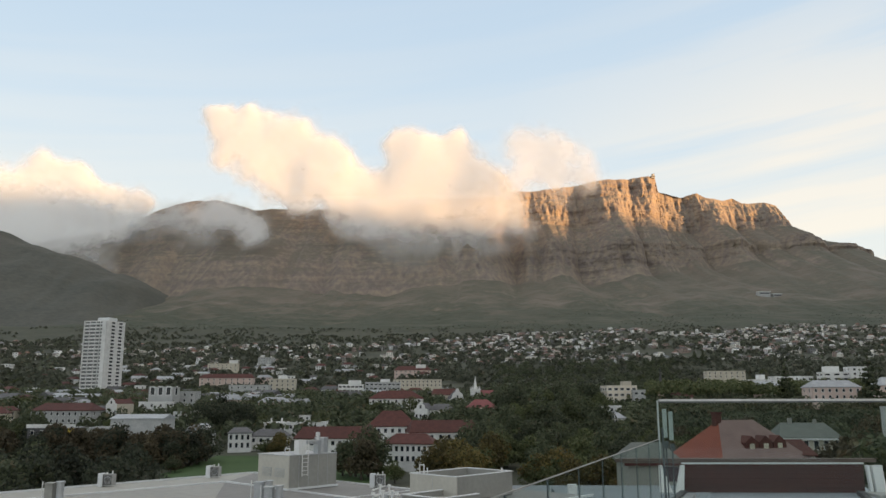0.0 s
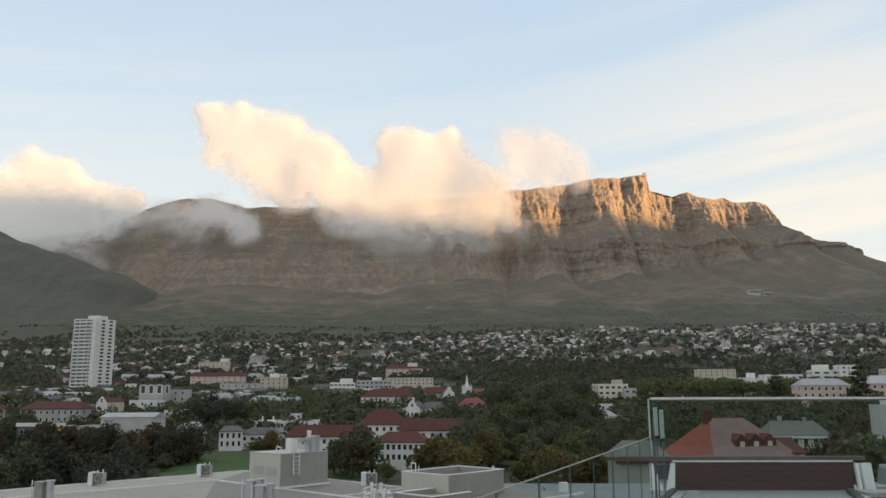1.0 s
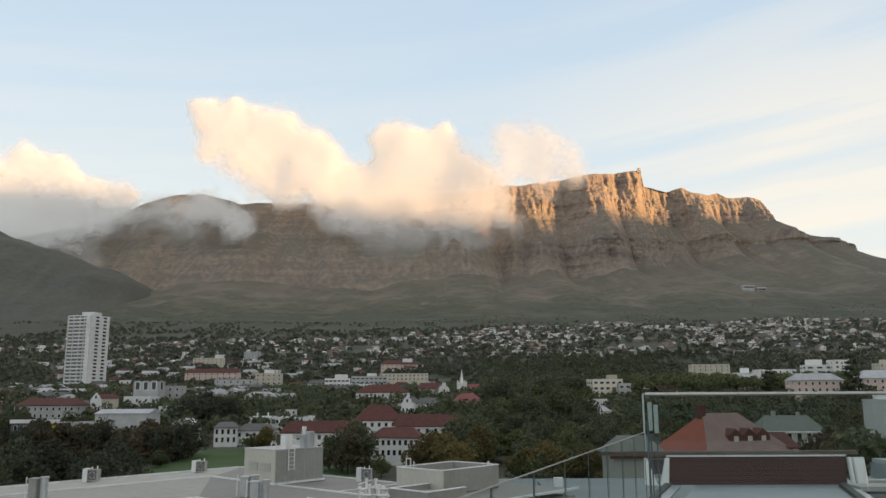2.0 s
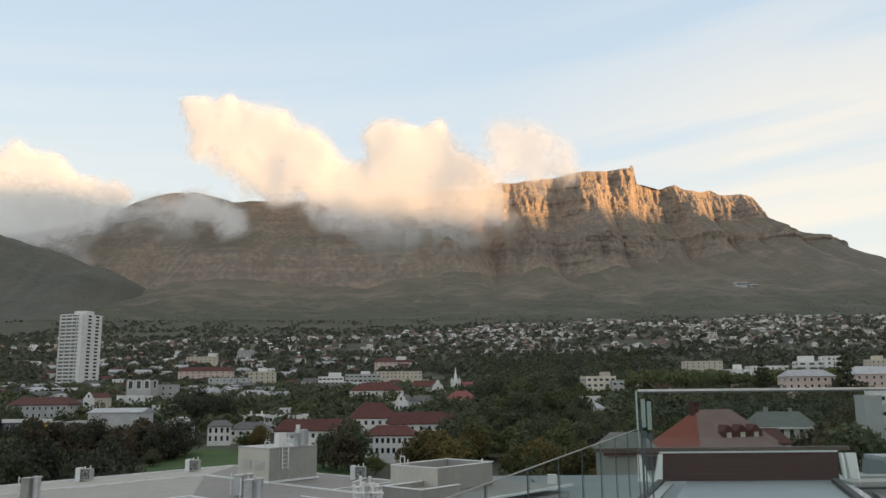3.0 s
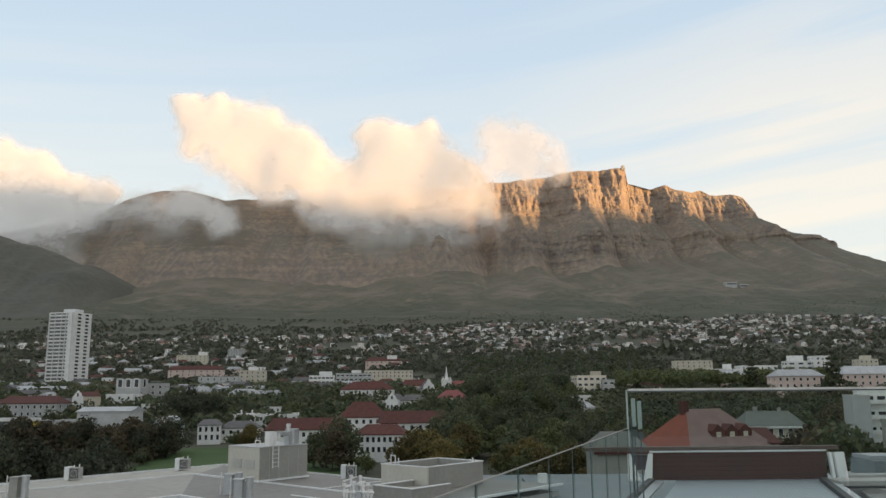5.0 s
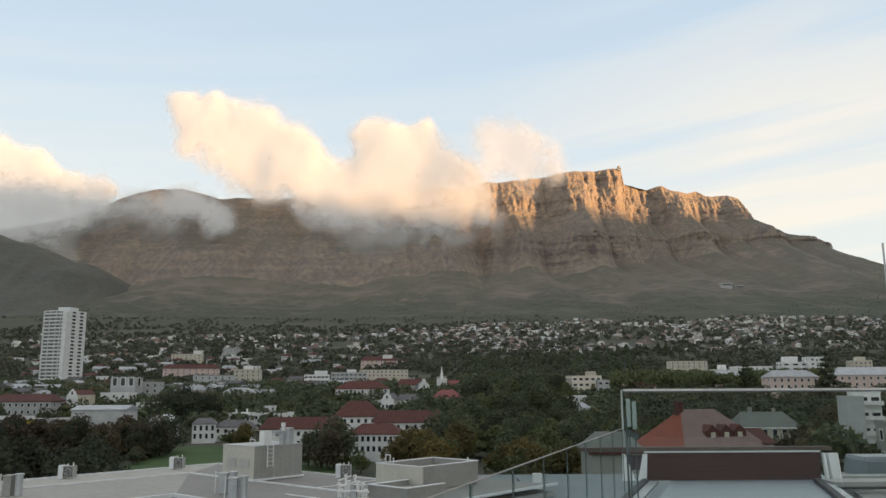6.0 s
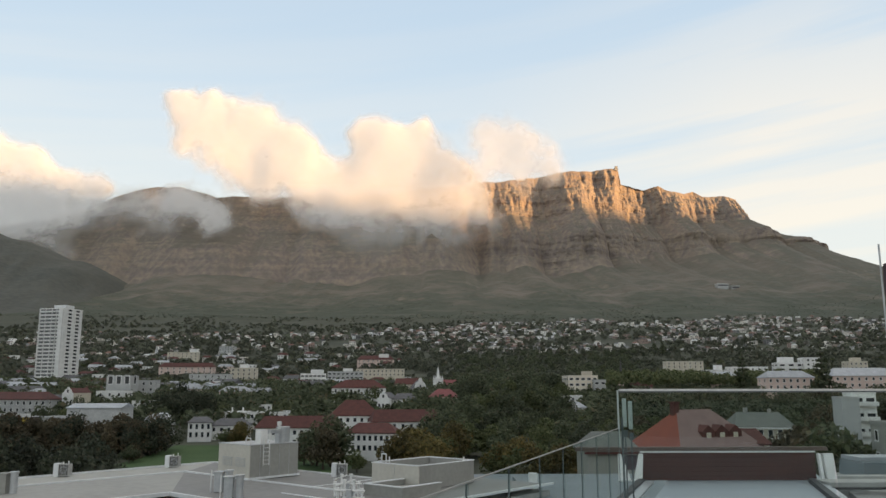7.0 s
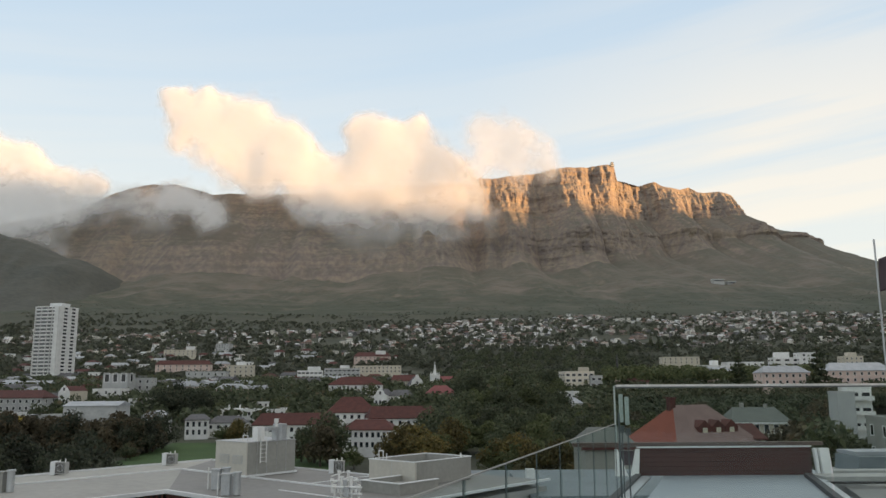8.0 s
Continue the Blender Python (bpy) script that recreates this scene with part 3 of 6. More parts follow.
def building(name, label, x, y, top, w, d, turn, wall, roof, roof_mat, rise=2.0, floors=2, bays=4, side_bays=2, win=(1.1, 1.5), ridge=0.6,
             category="building", group="", frame_mat=None, parapet=0.5, base=None, extras=()):
    """A house or block: walls, roof, every window on its two seen sides. top: the eaves' height above the world's zero."""
    z0 = (float(ground_z(np.array(x), np.array(y))) if base is None else base) - 1.2
    h = top - z0
    PLACED.append((x, y, w))
    thing = new(name)
    thing.matrix_basis = pose(x, y, z0, 0, 0, turn)
    bm = boxes((-w / 2, w / 2, -d / 2, d / 2, 0, h))
    if roof == "gable":
        prism(bm, [(-w / 2, h - 0.01), (w / 2, h - 0.01), (w / 2, h), (-w / 2, h)], -d / 2, d / 2)
    part("wall", bm, wall, thing)
    if roof == "flat":
        e = 0.25
        part("roof", boxes((-w / 2 + e, w / 2 - e, -d / 2 + e, d / 2 - e, h, h + 0.12)), roof_mat, thing)
        part("parapet", boxes((-w / 2 - 0.1, w / 2 + 0.1, -d / 2 - 0.1, -d / 2 + e, h, h + parapet), (-w / 2 - 0.1, w / 2 + 0.1, d / 2 - e, d / 2 + 0.1, h, h + parapet),
                              (-w / 2 - 0.1, -w / 2 + e, -d / 2 + e, d / 2 - e, h, h + parapet), (w / 2 - e, w / 2 + 0.1, -d / 2 + e, d / 2 - e, h, h + parapet)), wall, thing)
    else:
        part("roof", hip_roof(bmesh.new(), w, d, h + 0.1, rise, 0.5, 1.0 if roof == "gable" else ridge), roof_mat, thing)
    key = (round(win[0], 1), round(win[1], 1), frame_mat.name if frame_mat else "white")
    if key not in SASHES:
        SASHES[key] = window_mesh(win[0], win[1], frame_mat or M_WHITE)
    step = (h - 1.2) / floors if floors * 3.6 > h - 1.2 else 3.3
    for k in range(floors):
        z = h - step * (k + 0.5)
        for i in range(bays):
            shared("window", SASHES[key], thing, pose(-w / 2 + w * (i + 0.5) / bays, -d / 2, z))
        for i in range(side_bays):
            side = 90 if x < 0 else -90
            shared("window", SASHES[key], thing, pose(w / 2 if side == 90 else -w / 2, -d / 2 + d * (i + 0.5) / side_bays, z, 0, 0, side))
    for nm, dims, mt in extras:
        part(nm, boxes(*[(b[0], b[1], b[2], b[3], b[4] + h, b[5] + h) for b in dims]), mt, thing)
    tagged(thing, label, category, group)
    return thing


# ---- trees ----
def leaf_mat(name, dark, light, warm):
    m, n, l, b = node_mat(name)
    geo, ramp, info, hsv = n.new("ShaderNodeNewGeometry"), n.new("ShaderNodeValToRGB"), n.new("ShaderNodeObjectInfo"), n.new("ShaderNodeHueSaturation")
    e = ramp.color_ramp.elements
    e[0].color, e[1].color = (*dark, 1), (*light, 1)
    e[0].position, e[1].position = 0.1, 0.9
    t = e.new(0.97)
    t.color = (*warm, 1)
    rng = n.new("ShaderNodeMapRange")
    rng.inputs[3].default_value, rng.inputs[4].default_value = 0.7, 1.35
    l.new(geo.outputs["Random Per Island"], ramp.inputs[0]), l.new(info.outputs["Random"], rng.inputs[0])
    l.new(rng.outputs[0], hsv.inputs["Value"]), l.new(ramp.outputs[0], hsv.inputs["Color"]), l.new(hsv.outputs[0], b.inputs["Base Color"])
    b.inputs["Roughness"].default_value = 0.75
    tl, mx = n.new("ShaderNodeBsdfTranslucent"), n.new("ShaderNodeMixShader")
    mx.inputs[0].default_value = 0.35
    l.new(hsv.outputs[0], tl.inputs[0]), l.new(b.outputs[0], mx.inputs[1]), l.new(tl.outputs[0], mx.inputs[2])
    l.new(mx.outputs[0], n["Material Output"].inputs[0])
    return m


M_LEAF_DARK = leaf_mat("dark_evergreen_leaves", (0.050, 0.064, 0.036), (0.098, 0.116, 0.064), (0.115, 0.10, 0.056))
# darker copy of the evergreen leaves, with shade put into the colour
M_LEAF_SHADE = leaf_mat("shade_darkened_leaves", (0.030, 0.040, 0.026), (0.062, 0.072, 0.044), (0.07, 0.062, 0.04))
# far leaves: air haze is put into the colour by paling it
M_LEAF_FAR = leaf_mat("haze_paled_far_leaves", (0.080, 0.092, 0.064), (0.122, 0.132, 0.094), (0.13, 0.12, 0.08))
M_LEAF_GREEN = leaf_mat("green_leaves", (0.058, 0.072, 0.031), (0.112, 0.130, 0.056), (0.12, 0.12, 0.055))
M_LEAF_AUTUMN = leaf_mat("autumn_leaves", (0.072, 0.064, 0.024), (0.165, 0.13, 0.042), (0.21, 0.125, 0.04))
M_LEAF_BROWN = leaf_mat("bronze_leaves", (0.056, 0.049, 0.030), (0.106, 0.086, 0.050), (0.12, 0.085, 0.05))


def leaf_cards(rng, centres, radii, count, size, flat=0.75):
    """Arrays of small bent leaf sprays in the shells of several clumps."""
    pick = rng.choice(len(centres), count, p=radii ** 2 / np.sum(radii ** 2))
    way = rng.normal(size=(count, 3))
    way /= np.linalg.norm(way, axis=1)[:, None]
    far = rng.uniform(0.45, 1.08, count) ** 0.6
    mid = centres[pick] + way * (radii[pick] * far)[:, None] * np.array([1, 1, flat])
    u = rng.normal(size=(count, 3))
    nrm = way + 0.7 * rng.normal(size=(count, 3))
    u -= nrm * (np.sum(u * nrm, 1) / np.sum(nrm * nrm, 1))[:, None]
    u /= np.linalg.norm(u, axis=1)[:, None]
    w = np.cross(nrm, u)
    w /= np.linalg.norm(w, axis=1)[:, None]
    s = size * rng.uniform(0.6, 1.4, count)[:, None]
    return np.stack([mid - u * s, mid - w * s * 0.6, mid + u * s, mid + w * s * 0.6], 1)


def quads_mesh(name, cards):
    me = bpy.data.meshes.new(name)
    n = len(cards)
    me.vertices.add(4 * n), me.loops.add(4 * n), me.polygons.add(n)
    me.vertices.foreach_set("co", cards.astype(np.float32).ravel())
    me.loops.foreach_set("vertex_index", np.arange(4 * n, dtype=np.int32))
    me.polygons.foreach_set("loop_start", (np.arange(n) * 4).astype(np.int32))
    me.update(calc_edges=True)
    return me


def tree(name, label, height, spread, seed, leaf, cards=1500, size=0.45, conifer=False):
    """A tapered trunk with limbs, and a crown of uneven clumps; stands at the world's zero until it is copied."""
    rng = np.random.default_rng(seed)
    thing = new(name)
    bm = bmesh.new()
    bole = height * (0.9 if conifer else 0.34)
    bmesh.ops.create_cone(bm, cap_ends=True, segments=8, radius1=height * 0.032, radius2=height * (0.004 if conifer else 0.018), depth=bole, matrix=Matrix.Translation((0, 0, bole / 2)))
    if conifer:
        levels = np.linspace(0.16, 0.97, 12)
        centres, radii = [], []
        for q in levels:
            for k in range(5 if q < 0.85 else 2):
                ang = rng.uniform(0, 6.28)
                rr = spread * (1 - q) * 0.62
                centres.append((rr * math.cos(ang), rr * math.sin(ang), q * height)), radii.append(max(spread * (1 - q) * 0.5, 0.35))
        centres, radii = np.array(centres), np.array(radii)
    else:
        n = 15
        ang, rr = rng.uniform(0, 6.28, n), spread * rng.uniform(0.15, 0.72, n)
        centres = np.stack([rr * np.cos(ang), rr * np.sin(ang), height * (0.26 + 0.56 * rng.uniform(0, 1, n) * (1.15 - rr / spread))], 1)
        centres[0] = (0, 0, height * 0.78)
        radii = spread * rng.uniform(0.30, 0.50, n)
        for c in centres[:7]:
            p, q = Vector((0, 0, bole * 0.9)), Vector(c)
            m = Matrix.Translation((p + q) / 2) @ (q - p).to_track_quat("Z", "Y").to_matrix().to_4x4()
            bmesh.ops.create_cone(bm, cap_ends=False, segments=5, radius1=height * 0.014, radius2=height * 0.004, depth=(q - p).length, matrix=m)
    part("trunk", bm, M_BARK, thing)
    me = quads_mesh("crown", leaf_cards(rng, centres, radii, cards, size, 0.55 if conifer else 0.8))
    me.materials.append(leaf)
    shared("crown", me, thing, Matrix())
    tagged(thing, label, "tree")
    return thing

# ---- the playing field ----
fu, fv = np.meshgrid(np.linspace(0, 1, 40), np.linspace(0, 1, 20))
FX = -102.37 + (-25.58 - -102.37) * fu
FY = 215 + 112 * fv
field = new("playing_field", grid_mesh("playing_field", FX, FY, ground_z(FX, FY) + 0.15))
field.data.materials.append(M_GRASS)
tagged(field, "mown green playing field between the trees", "lawn", kind="structure")

# ---- the town's buildings, from the tower round to the west ----
def tower_block():
    """White apartment tower: floors of white sills over dark recesses, smooth corner piers, a plant room on top."""
    x, y, top, w = -356.7, 750.0, 101.7, 40.8
    z0 = 20.0
    h, s = top - z0, 25.5
    thing = new("apartment_tower")
    thing.matrix_basis = pose(x, y + 16, z0, 0, 0, -15)
    part("core", boxes((-s / 2, s / 2, -s / 2, s / 2, 0, h)), M_GREY, thing)
    floors = 24
    sill = bpy.data.meshes.new("sill")
    bm = boxes((-s / 2 + 0.4, s / 2 - 4.2, -s / 2 - 1.3, -s / 2, 0, 1.3))
    bm.to_mesh(sill)
    bm.free()
    sill.materials.append(M_WHITE)
    recess = bpy.data.meshes.new("glazing")
    bm = boxes((-s / 2 + 0.4, s / 2 - 4.2, -s / 2 - 0.06, -s / 2, 0, 1.85))
    bm.to_mesh(recess)
    bm.free()
    recess.materials.append(M_GLASS_GREY)
    pane = window_mesh(4.6, 1.7, M_WHITE)
    mullion = bpy.data.meshes.new("divider")
    bm = boxes((-0.12, 0.12, -s / 2 - 1.0, -s / 2, 0, 1.85))
    bm.to_mesh(mullion)
    bm.free()
    mullion.materials.append(M_WHITE)
    for k in range(floors):
        z = h * (k + 0.15) / floors
        shared("sill", sill, thing, pose(0, 0, z)), shared("glazing", recess, thing, pose(0, 0, z + 1.3))
        for c in (-6.5, 0.5, 5.5):
            shared("divider", mullion, thing, pose(c, 0, z + 1.3))
        for yy in (-4.5, 6.0):
            shared("window", pane, thing, pose(s / 2 + 0.55, yy, z + 1.9, 0, 0, 90))
    for a in (-s / 2 - 0.2, s / 2 - 4.2):
        part("pier", boxes((a, a + (0.6 if a < 0 else 4.4), -s / 2 - 1.5, -s / 2 + 0.2, 0, h + 0.6)), M_WHITE, thing)
    part("side_wall", boxes((s / 2, s / 2 + 0.5, -s / 2 + 0.21, s / 2, 0, h)), M_WHITE, thing)
    part("roof", boxes((-s / 2 - 0.3, s / 2 + 0.6, -s / 2 - 0.6, s / 2 + 0.4, h, h + 0.9)), M_WHITE, thing)
    part("plant_room", boxes((-4, 9, -6, 6, h + 0.9, h + 4.4)), M_WHITE_ROOF, thing)
    tagged(thing, "tall white apartment tower with rows of dark recessed windows", "apartment block")


tower_block()
building("podium", "long low white flat-roofed block at the tower's foot", -344.0, 720.0, 32.8, 45.6, 14, -6, M_WHITE, "flat", M_GREY_ROOF, floors=1, bays=9, win=(2.6, 1.2))
building("podium", "long pale flat-roofed block beside the tower", -383.6, 690.0, 33.5, 52.4, 16, -4, M_GREY, "flat", M_WHITE_ROOF, floors=2, bays=8)

# white block with three tall framed openings over a lower house
building("white_block", "white rendered block with three tall framed openings", -173.4, 452.0, 34.2, 14.3, 9, -6, M_GREY, "flat", M_WHITE_ROOF, floors=1, bays=3, side_bays=1, win=(2.4, 4.6), frame_mat=M_BRIGHT)
building("white_house", "plain white flat-roofed house below a taller block", -172.0, 438.0, 26.1, 16.0, 9, -10, M_WHITE, "flat", M_WHITE_ROOF, floors=2, bays=3)
building("office_block", "grey-green office block with a flat roof", -166.3, 470.0, 32.0, 12.2, 14, 6, M_GREY, "flat", M_GREY_ROOF, floors=3, bays=3)
building("apartment_block", "long pink apartment block under a red roof", -243.4, 800.0, 48.5, 53.1, 12, 3, M_PINK, "hip", M_RED_TILE, rise=4, floors=3, bays=9, ridge=0.9)
building("office_block", "blue-grey office block with a pale flat roof", -175.9, 640.0, 38.4, 30.7, 16, 4, M_GREY, "flat", M_WHITE_ROOF, floors=3, bays=6)
building("apartment_block", "cream apartment block with a raised centre", -163.5, 700.0, 44.6, 22.7, 12, 8, M_CREAM, "flat", M_WHITE_ROOF, floors=4, bays=5,
         extras=(("stair_head", [(-4, 3, -3, 3, 0, 3.6)], M_WHITE),))
building("apartment_block", "pale stepped apartment block on the hillside", -325.5, 1050.0, 73.3, 38.7, 14, 5, M_CREAM, "flat", M_WHITE_ROOF, floors=3, bays=7, extras=(("upper_floor", [(8, 18, -4, 4, 0, 5)], M_WHITE),))
building("apartment_block", "grey apartment block on the wooded hillside", -293.7, 1150.0, 86.1, 20.4, 14, -12, M_GREY, "flat", M_GREY_ROOF, floors=4, bays=5)
building("school_block", "long white block banded with rows of windows", -96.0, 650.0, 38.9, 19.7, 12, 4, M_WHITE, "flat", M_WHITE_ROOF, floors=3, bays=6, win=(2.4, 1.2), extras=(("plant_room", [(-2, 8, -3, 3, 0, 3.6)], M_WHITE),))
building("school_block", "long white block with a low flat roof", -74.4, 690.0, 41.3, 30.2, 12, 4, M_GREY, "flat", M_WHITE_ROOF, floors=3, bays=8, win=(2.4, 1.2), extras=(("plant_room", [(-2, 6, -3, 3, 0, 3.0)], M_WHITE),))
building("apartment_block", "brown brick block with a flat red-brown roof", -69.1, 980.0, 61.7, 44.4, 18, 2, M_PINK, "hip", M_RED_TILE, rise=5, floors=2, bays=8, ridge=0.8, extras=(("plant_room", [(4, 16, -5, 3, 1, 7)], M_WHITE),))
building("terrace_row", "row of pale houses with many small windows", -49.0, 760.0, 45.1, 45.6, 10, 2, M_CREAM, "flat", M_GREY_ROOF, floors=2, bays=12)
building("villa", "pale villa under a broad red tiled roof", -43.5, 480.0, 27.9, 31.7, 13, 4, M_WHITE, "hip", M_RED_TILE, rise=4.6, floors=2, bays=7, ridge=0.55)


def gable_house(name, label, x, y, top, w, d, turn, wall, roof_mat, peak):
    """A house whose curved white gable faces the street, its roof running back from it."""
    z0 = float(ground_z(np.array(x), np.array(y))) - 1.2
    h = top - z0
    thing = new(name)
    thing.matrix_basis = pose(x, y, z0, 0, 0, turn)
    part("wall", boxes((-w / 2, w / 2, -d / 2, d / 2, 0, h)), wall, thing)
    curve = [(-w / 2 - 0.3, 0), (w / 2 + 0.3, 0), (w / 2 + 0.3, h), (w * 0.38, h + peak * 0.15), (w * 0.30, h + peak * 0.55), (w * 0.14, h + peak * 0.72), (w * 0.08, h + peak),
             (-w * 0.08, h + peak), (-w * 0.14, h + peak * 0.72), (-w * 0.30, h + peak * 0.55), (-w * 0.38, h + peak * 0.15), (-w / 2 - 0.3, h)]
    part("gable", prism(bmesh.new(), curve, -d / 2 - 0.35, -d / 2 - 0.01), M_WHITE, thing, "curved white gable")
    part("roof", prism(bmesh.new(), [(-w / 2 - 0.2, h), (w / 2 + 0.2, h), (0, h + peak * 0.85)], -d / 2, d / 2 + 0.3), roof_mat, thing)
    sash = window_mesh(1.0, 1.6, M_WHITE)
    for i in range(3):
        shared("window", sash, thing, pose(-w / 2 + w * (i + 0.5) / 3, -d / 2 - 0.35, h * 0.6))
    shared("window", sash, thing, pose(0, -d / 2 - 0.35, h + peak * 0.3))
    return tagged(thing, label, "house")


building("hall", "cream hall with a dark red roof", -15.0, 520.0, 30.1, 18.3, 11, 6, M_CREAM, "hip", M_RED_TILE, rise=3.8, floors=1, bays=6, ridge=0.9)
gable_house("gabled_house", "white curved gable on a cream hall", -8.6, 508.0, 26.9, 10.0, 14, 10, M_CREAM, M_DARK_ROOF, 7.0)
gable_house("gabled_house", "small white gabled house with a dark roof", -23.9, 430.0, 22.4, 6.6, 12, -16, M_WHITE, M_DARK_ROOF, 3.8)
building("house", "low white house with a dark slate roof", -14.9, 432.0, 22.0, 12.7, 9, 4, M_WHITE, "hip", M_DARK_ROOF, rise=3, floors=1, bays=5, category="house")


def church(name, label, x, y, top, w, tip, roof_mat, wall):
    z0 = float(ground_z(np.array(x), np.array(y))) - 1.2
    h = top - z0
    thing = new(name)
    thing.matrix_basis = pose(x, y, z0, 0, 0, 12)
    part("tower", boxes((-w / 2, w / 2, -w / 2, w / 2, 0, h)), wall, thing)
    part("belfry_ledge", boxes((-w / 2 - 0.3, w / 2 + 0.3, -w / 2 - 0.3, w / 2 + 0.3, h, h + 0.5)), wall, thing)
    bm = bmesh.new()
    bmesh.ops.create_cone(bm, cap_ends=True, segments=8, radius1=w * 0.24, radius2=0.08, depth=tip, matrix=Matrix.Translation((0, 0, h + 0.5 + tip / 2)))
    part("spire", bm, wall if wall is M_WHITE else M_DARK_ROOF, thing)
    for sx in (-1, 1):
        for sy in (-1, 1):
            bm = bmesh.new()
            bmesh.ops.create_cone(bm, cap_ends=True, segments=6, radius1=0.5, radius2=0.04, depth=2.6, matrix=Matrix.Translation((sx * w * 0.42, sy * w * 0.42, h + 1.7)))
            part("pinnacle", bm, wall, thing)
    part("nave", boxes((w / 2, w / 2 + 17, -4.5, 4.5, 0, h * 0.62)), wall, thing)
    part("roof", prism(bmesh.new(), [(-5, h * 0.62), (5, h * 0.62), (0, h * 0.62 + 4.5)], 0, 17.5), roof_mat, thing).matrix_basis = pose(w / 2 + 17.6, 0, 0, 0, 0, 90)
    sash = window_mesh(0.9, 2.4, M_WHITE)
    for k in range(2):
        shared("window", sash, thing, pose(0, -w / 2, h - 2.6 - 5 * k))
    for i in range(5):
        shared("window", sash, thing, pose(w / 2 + 2 + 3.2 * i, -4.5, h * 0.36))
    return tagged(thing, label, "church")


church("church", "white church with a slender spire and a pink roof", 4.2, 560.0, 33.6, 5.9, 9.5, M_PINK_ROOF, M_WHITE)
church("church", "dark stone church with a pointed spire", 123.0, 520.0, 33.8, 4.8, 13, M_RED_TILE, M_PINK)

building("hall", "low hall under a faded pink hipped roof", 6.5, 450.0, 23.0, 15.5, 10, 4, M_CREAM, "hip", M_PINK_ROOF, rise=4.2, floors=1, bays=5, ridge=0.45)

# ---- the school: white wings under red tiled roofs ----
building("school_wing", "long white school wing under a red tiled roof", -48.8, 300.0, 13.7, 30.5, 11, 3, M_WHITE, "hip", M_RED_TILE, rise=4.0, floors=2, bays=12, ridge=0.85, group="school wings")
building("school_wing", "white two-storey school wing under a red hipped roof", -20.4, 283.0, 12.7, 17.7, 11, -8, M_WHITE, "hip", M_RED_TILE, rise=3.2, floors=2, bays=9, ridge=0.6, group="school wings", win=(1.0, 1.7))
building("school_wing", "school wing with a high red roof behind", -31.5, 330.0, 17.0, 19.4, 16, 6, M_WHITE, "hip", M_RED_TILE, rise=6.0, floors=2, bays=7, ridge=0.4, group="school wings")
building("school_wing", "school wing with a long red roof", -10.8, 318.0, 15.1, 26.6, 12, 12, M_WHITE, "hip", M_RED_TILE, rise=4.4, floors=2, bays=8, ridge=0.9, group="school wings")
building("white_house", "white two-storey house with tall dark windows beside the field", -98.2, 345.0, 13.7, 9.4, 10, 12, M_WHITE, "hip", M_DARK_ROOF, rise=2.2, floors=2, bays=4, win=(1.0, 2.0), category="house")
building("white_house", "white single-storey wing with a grey roof", -87.0, 352.0, 12.1, 15.7, 10, 4, M_WHITE, "hip", M_DARK_ROOF, rise=2.8, floors=1, bays=5, category="house")
building("hall", "low white hall with a pale sheet roof", -82.0, 385.0, 16.6, 30.2, 18, 3, M_WHITE, "flat", M_WHITE_ROOF, floors=1, bays=8, extras=(("chimney", [(-12, -11.4, -6, -5.4, 0, 2.4), (-7, -6.4, -6, -5.4, 0, 2.4)], M_WHITE),))

# ---- sheds and low blocks beyond the field trees ----
building("warehouse", "low blue-grey warehouse of sheet metal", -140.6, 345.0, 19.9, 21.3, 20, 6, M_GREY, "gable", M_GREY_ROOF, rise=1.6, floors=1, bays=0, side_bays=0)
building("low_block", "low block with a white roof edge", -160.3, 312.0, 17.1, 17.9, 14, 3, M_DARK_ROOF, "flat", M_WHITE_ROOF, floors=1, bays=5, parapet=0.2, extras=(("fascia", [(-9.3, 9.3, -7.4, -7.12, 0.1, 1.5)], M_WHITE), ("yellow_panel", [(6.2, 9.0, -7.3, -7.02, -2.4, 0.0)], M_YELLOW)))
building("villa", "long cream villa under a dark red roof", -201.7, 400.0, 22.5, 30.9, 14, -3, M_GREY, "hip", M_RED_TILE, rise=3.6, floors=2, bays=10, ridge=0.8)
building("low_block", "low white shed with a pale flat roof", -143.4, 318.0, 16.7, 12.9, 12, 3, M_GREY, "flat", M_WHITE_ROOF, floors=1, bays=4)
building("low_block", "cluster of low white roofs", -144.3, 420.0, 21.1, 18.8, 16, 10, M_WHITE, "flat", M_WHITE_ROOF, floors=2, bays=6)
building("low_block", "low pale block with a stepped roof", -166.2, 520.0, 25.1, 28.5, 12, 4, M_GREY, "flat", M_WHITE_ROOF, floors=2, bays=6)
gable_house("gabled_house", "cream gabled house among the trees", -184.1, 420.0, 25.5, 5.9, 14, -14, M_CREAM, M_RED_TILE, 3.0)


def vault(x, y, top, w, d):
    """A shed under a round grey roof."""
    z0 = float(ground_z(np.array(x), np.array(y))) - 1.2
    thing = new("round_roofed_shed")
    thing.matrix_basis = pose(x, y, z0, 0, 0, 8)
    r = w / 2
    h = top - z0 - r
    part("wall", boxes((-r, r, -d / 2, d / 2, 0, max(h, 1))), M_GREY, thing)
    arc = [(r * 1.02 * math.cos(math.pi * i / 18), max(h, 1) + r * 1.02 * math.sin(math.pi * i / 18)) for i in range(19)]
    part("roof", prism(bmesh.new(), arc, -d / 2 - 0.2, d / 2 + 0.2), M_GREY_ROOF, thing)
    tagged(thing, "shed with a rounded grey metal roof", "shed")


vault(-116.8, 348.0, 17.3, 10.5, 16)

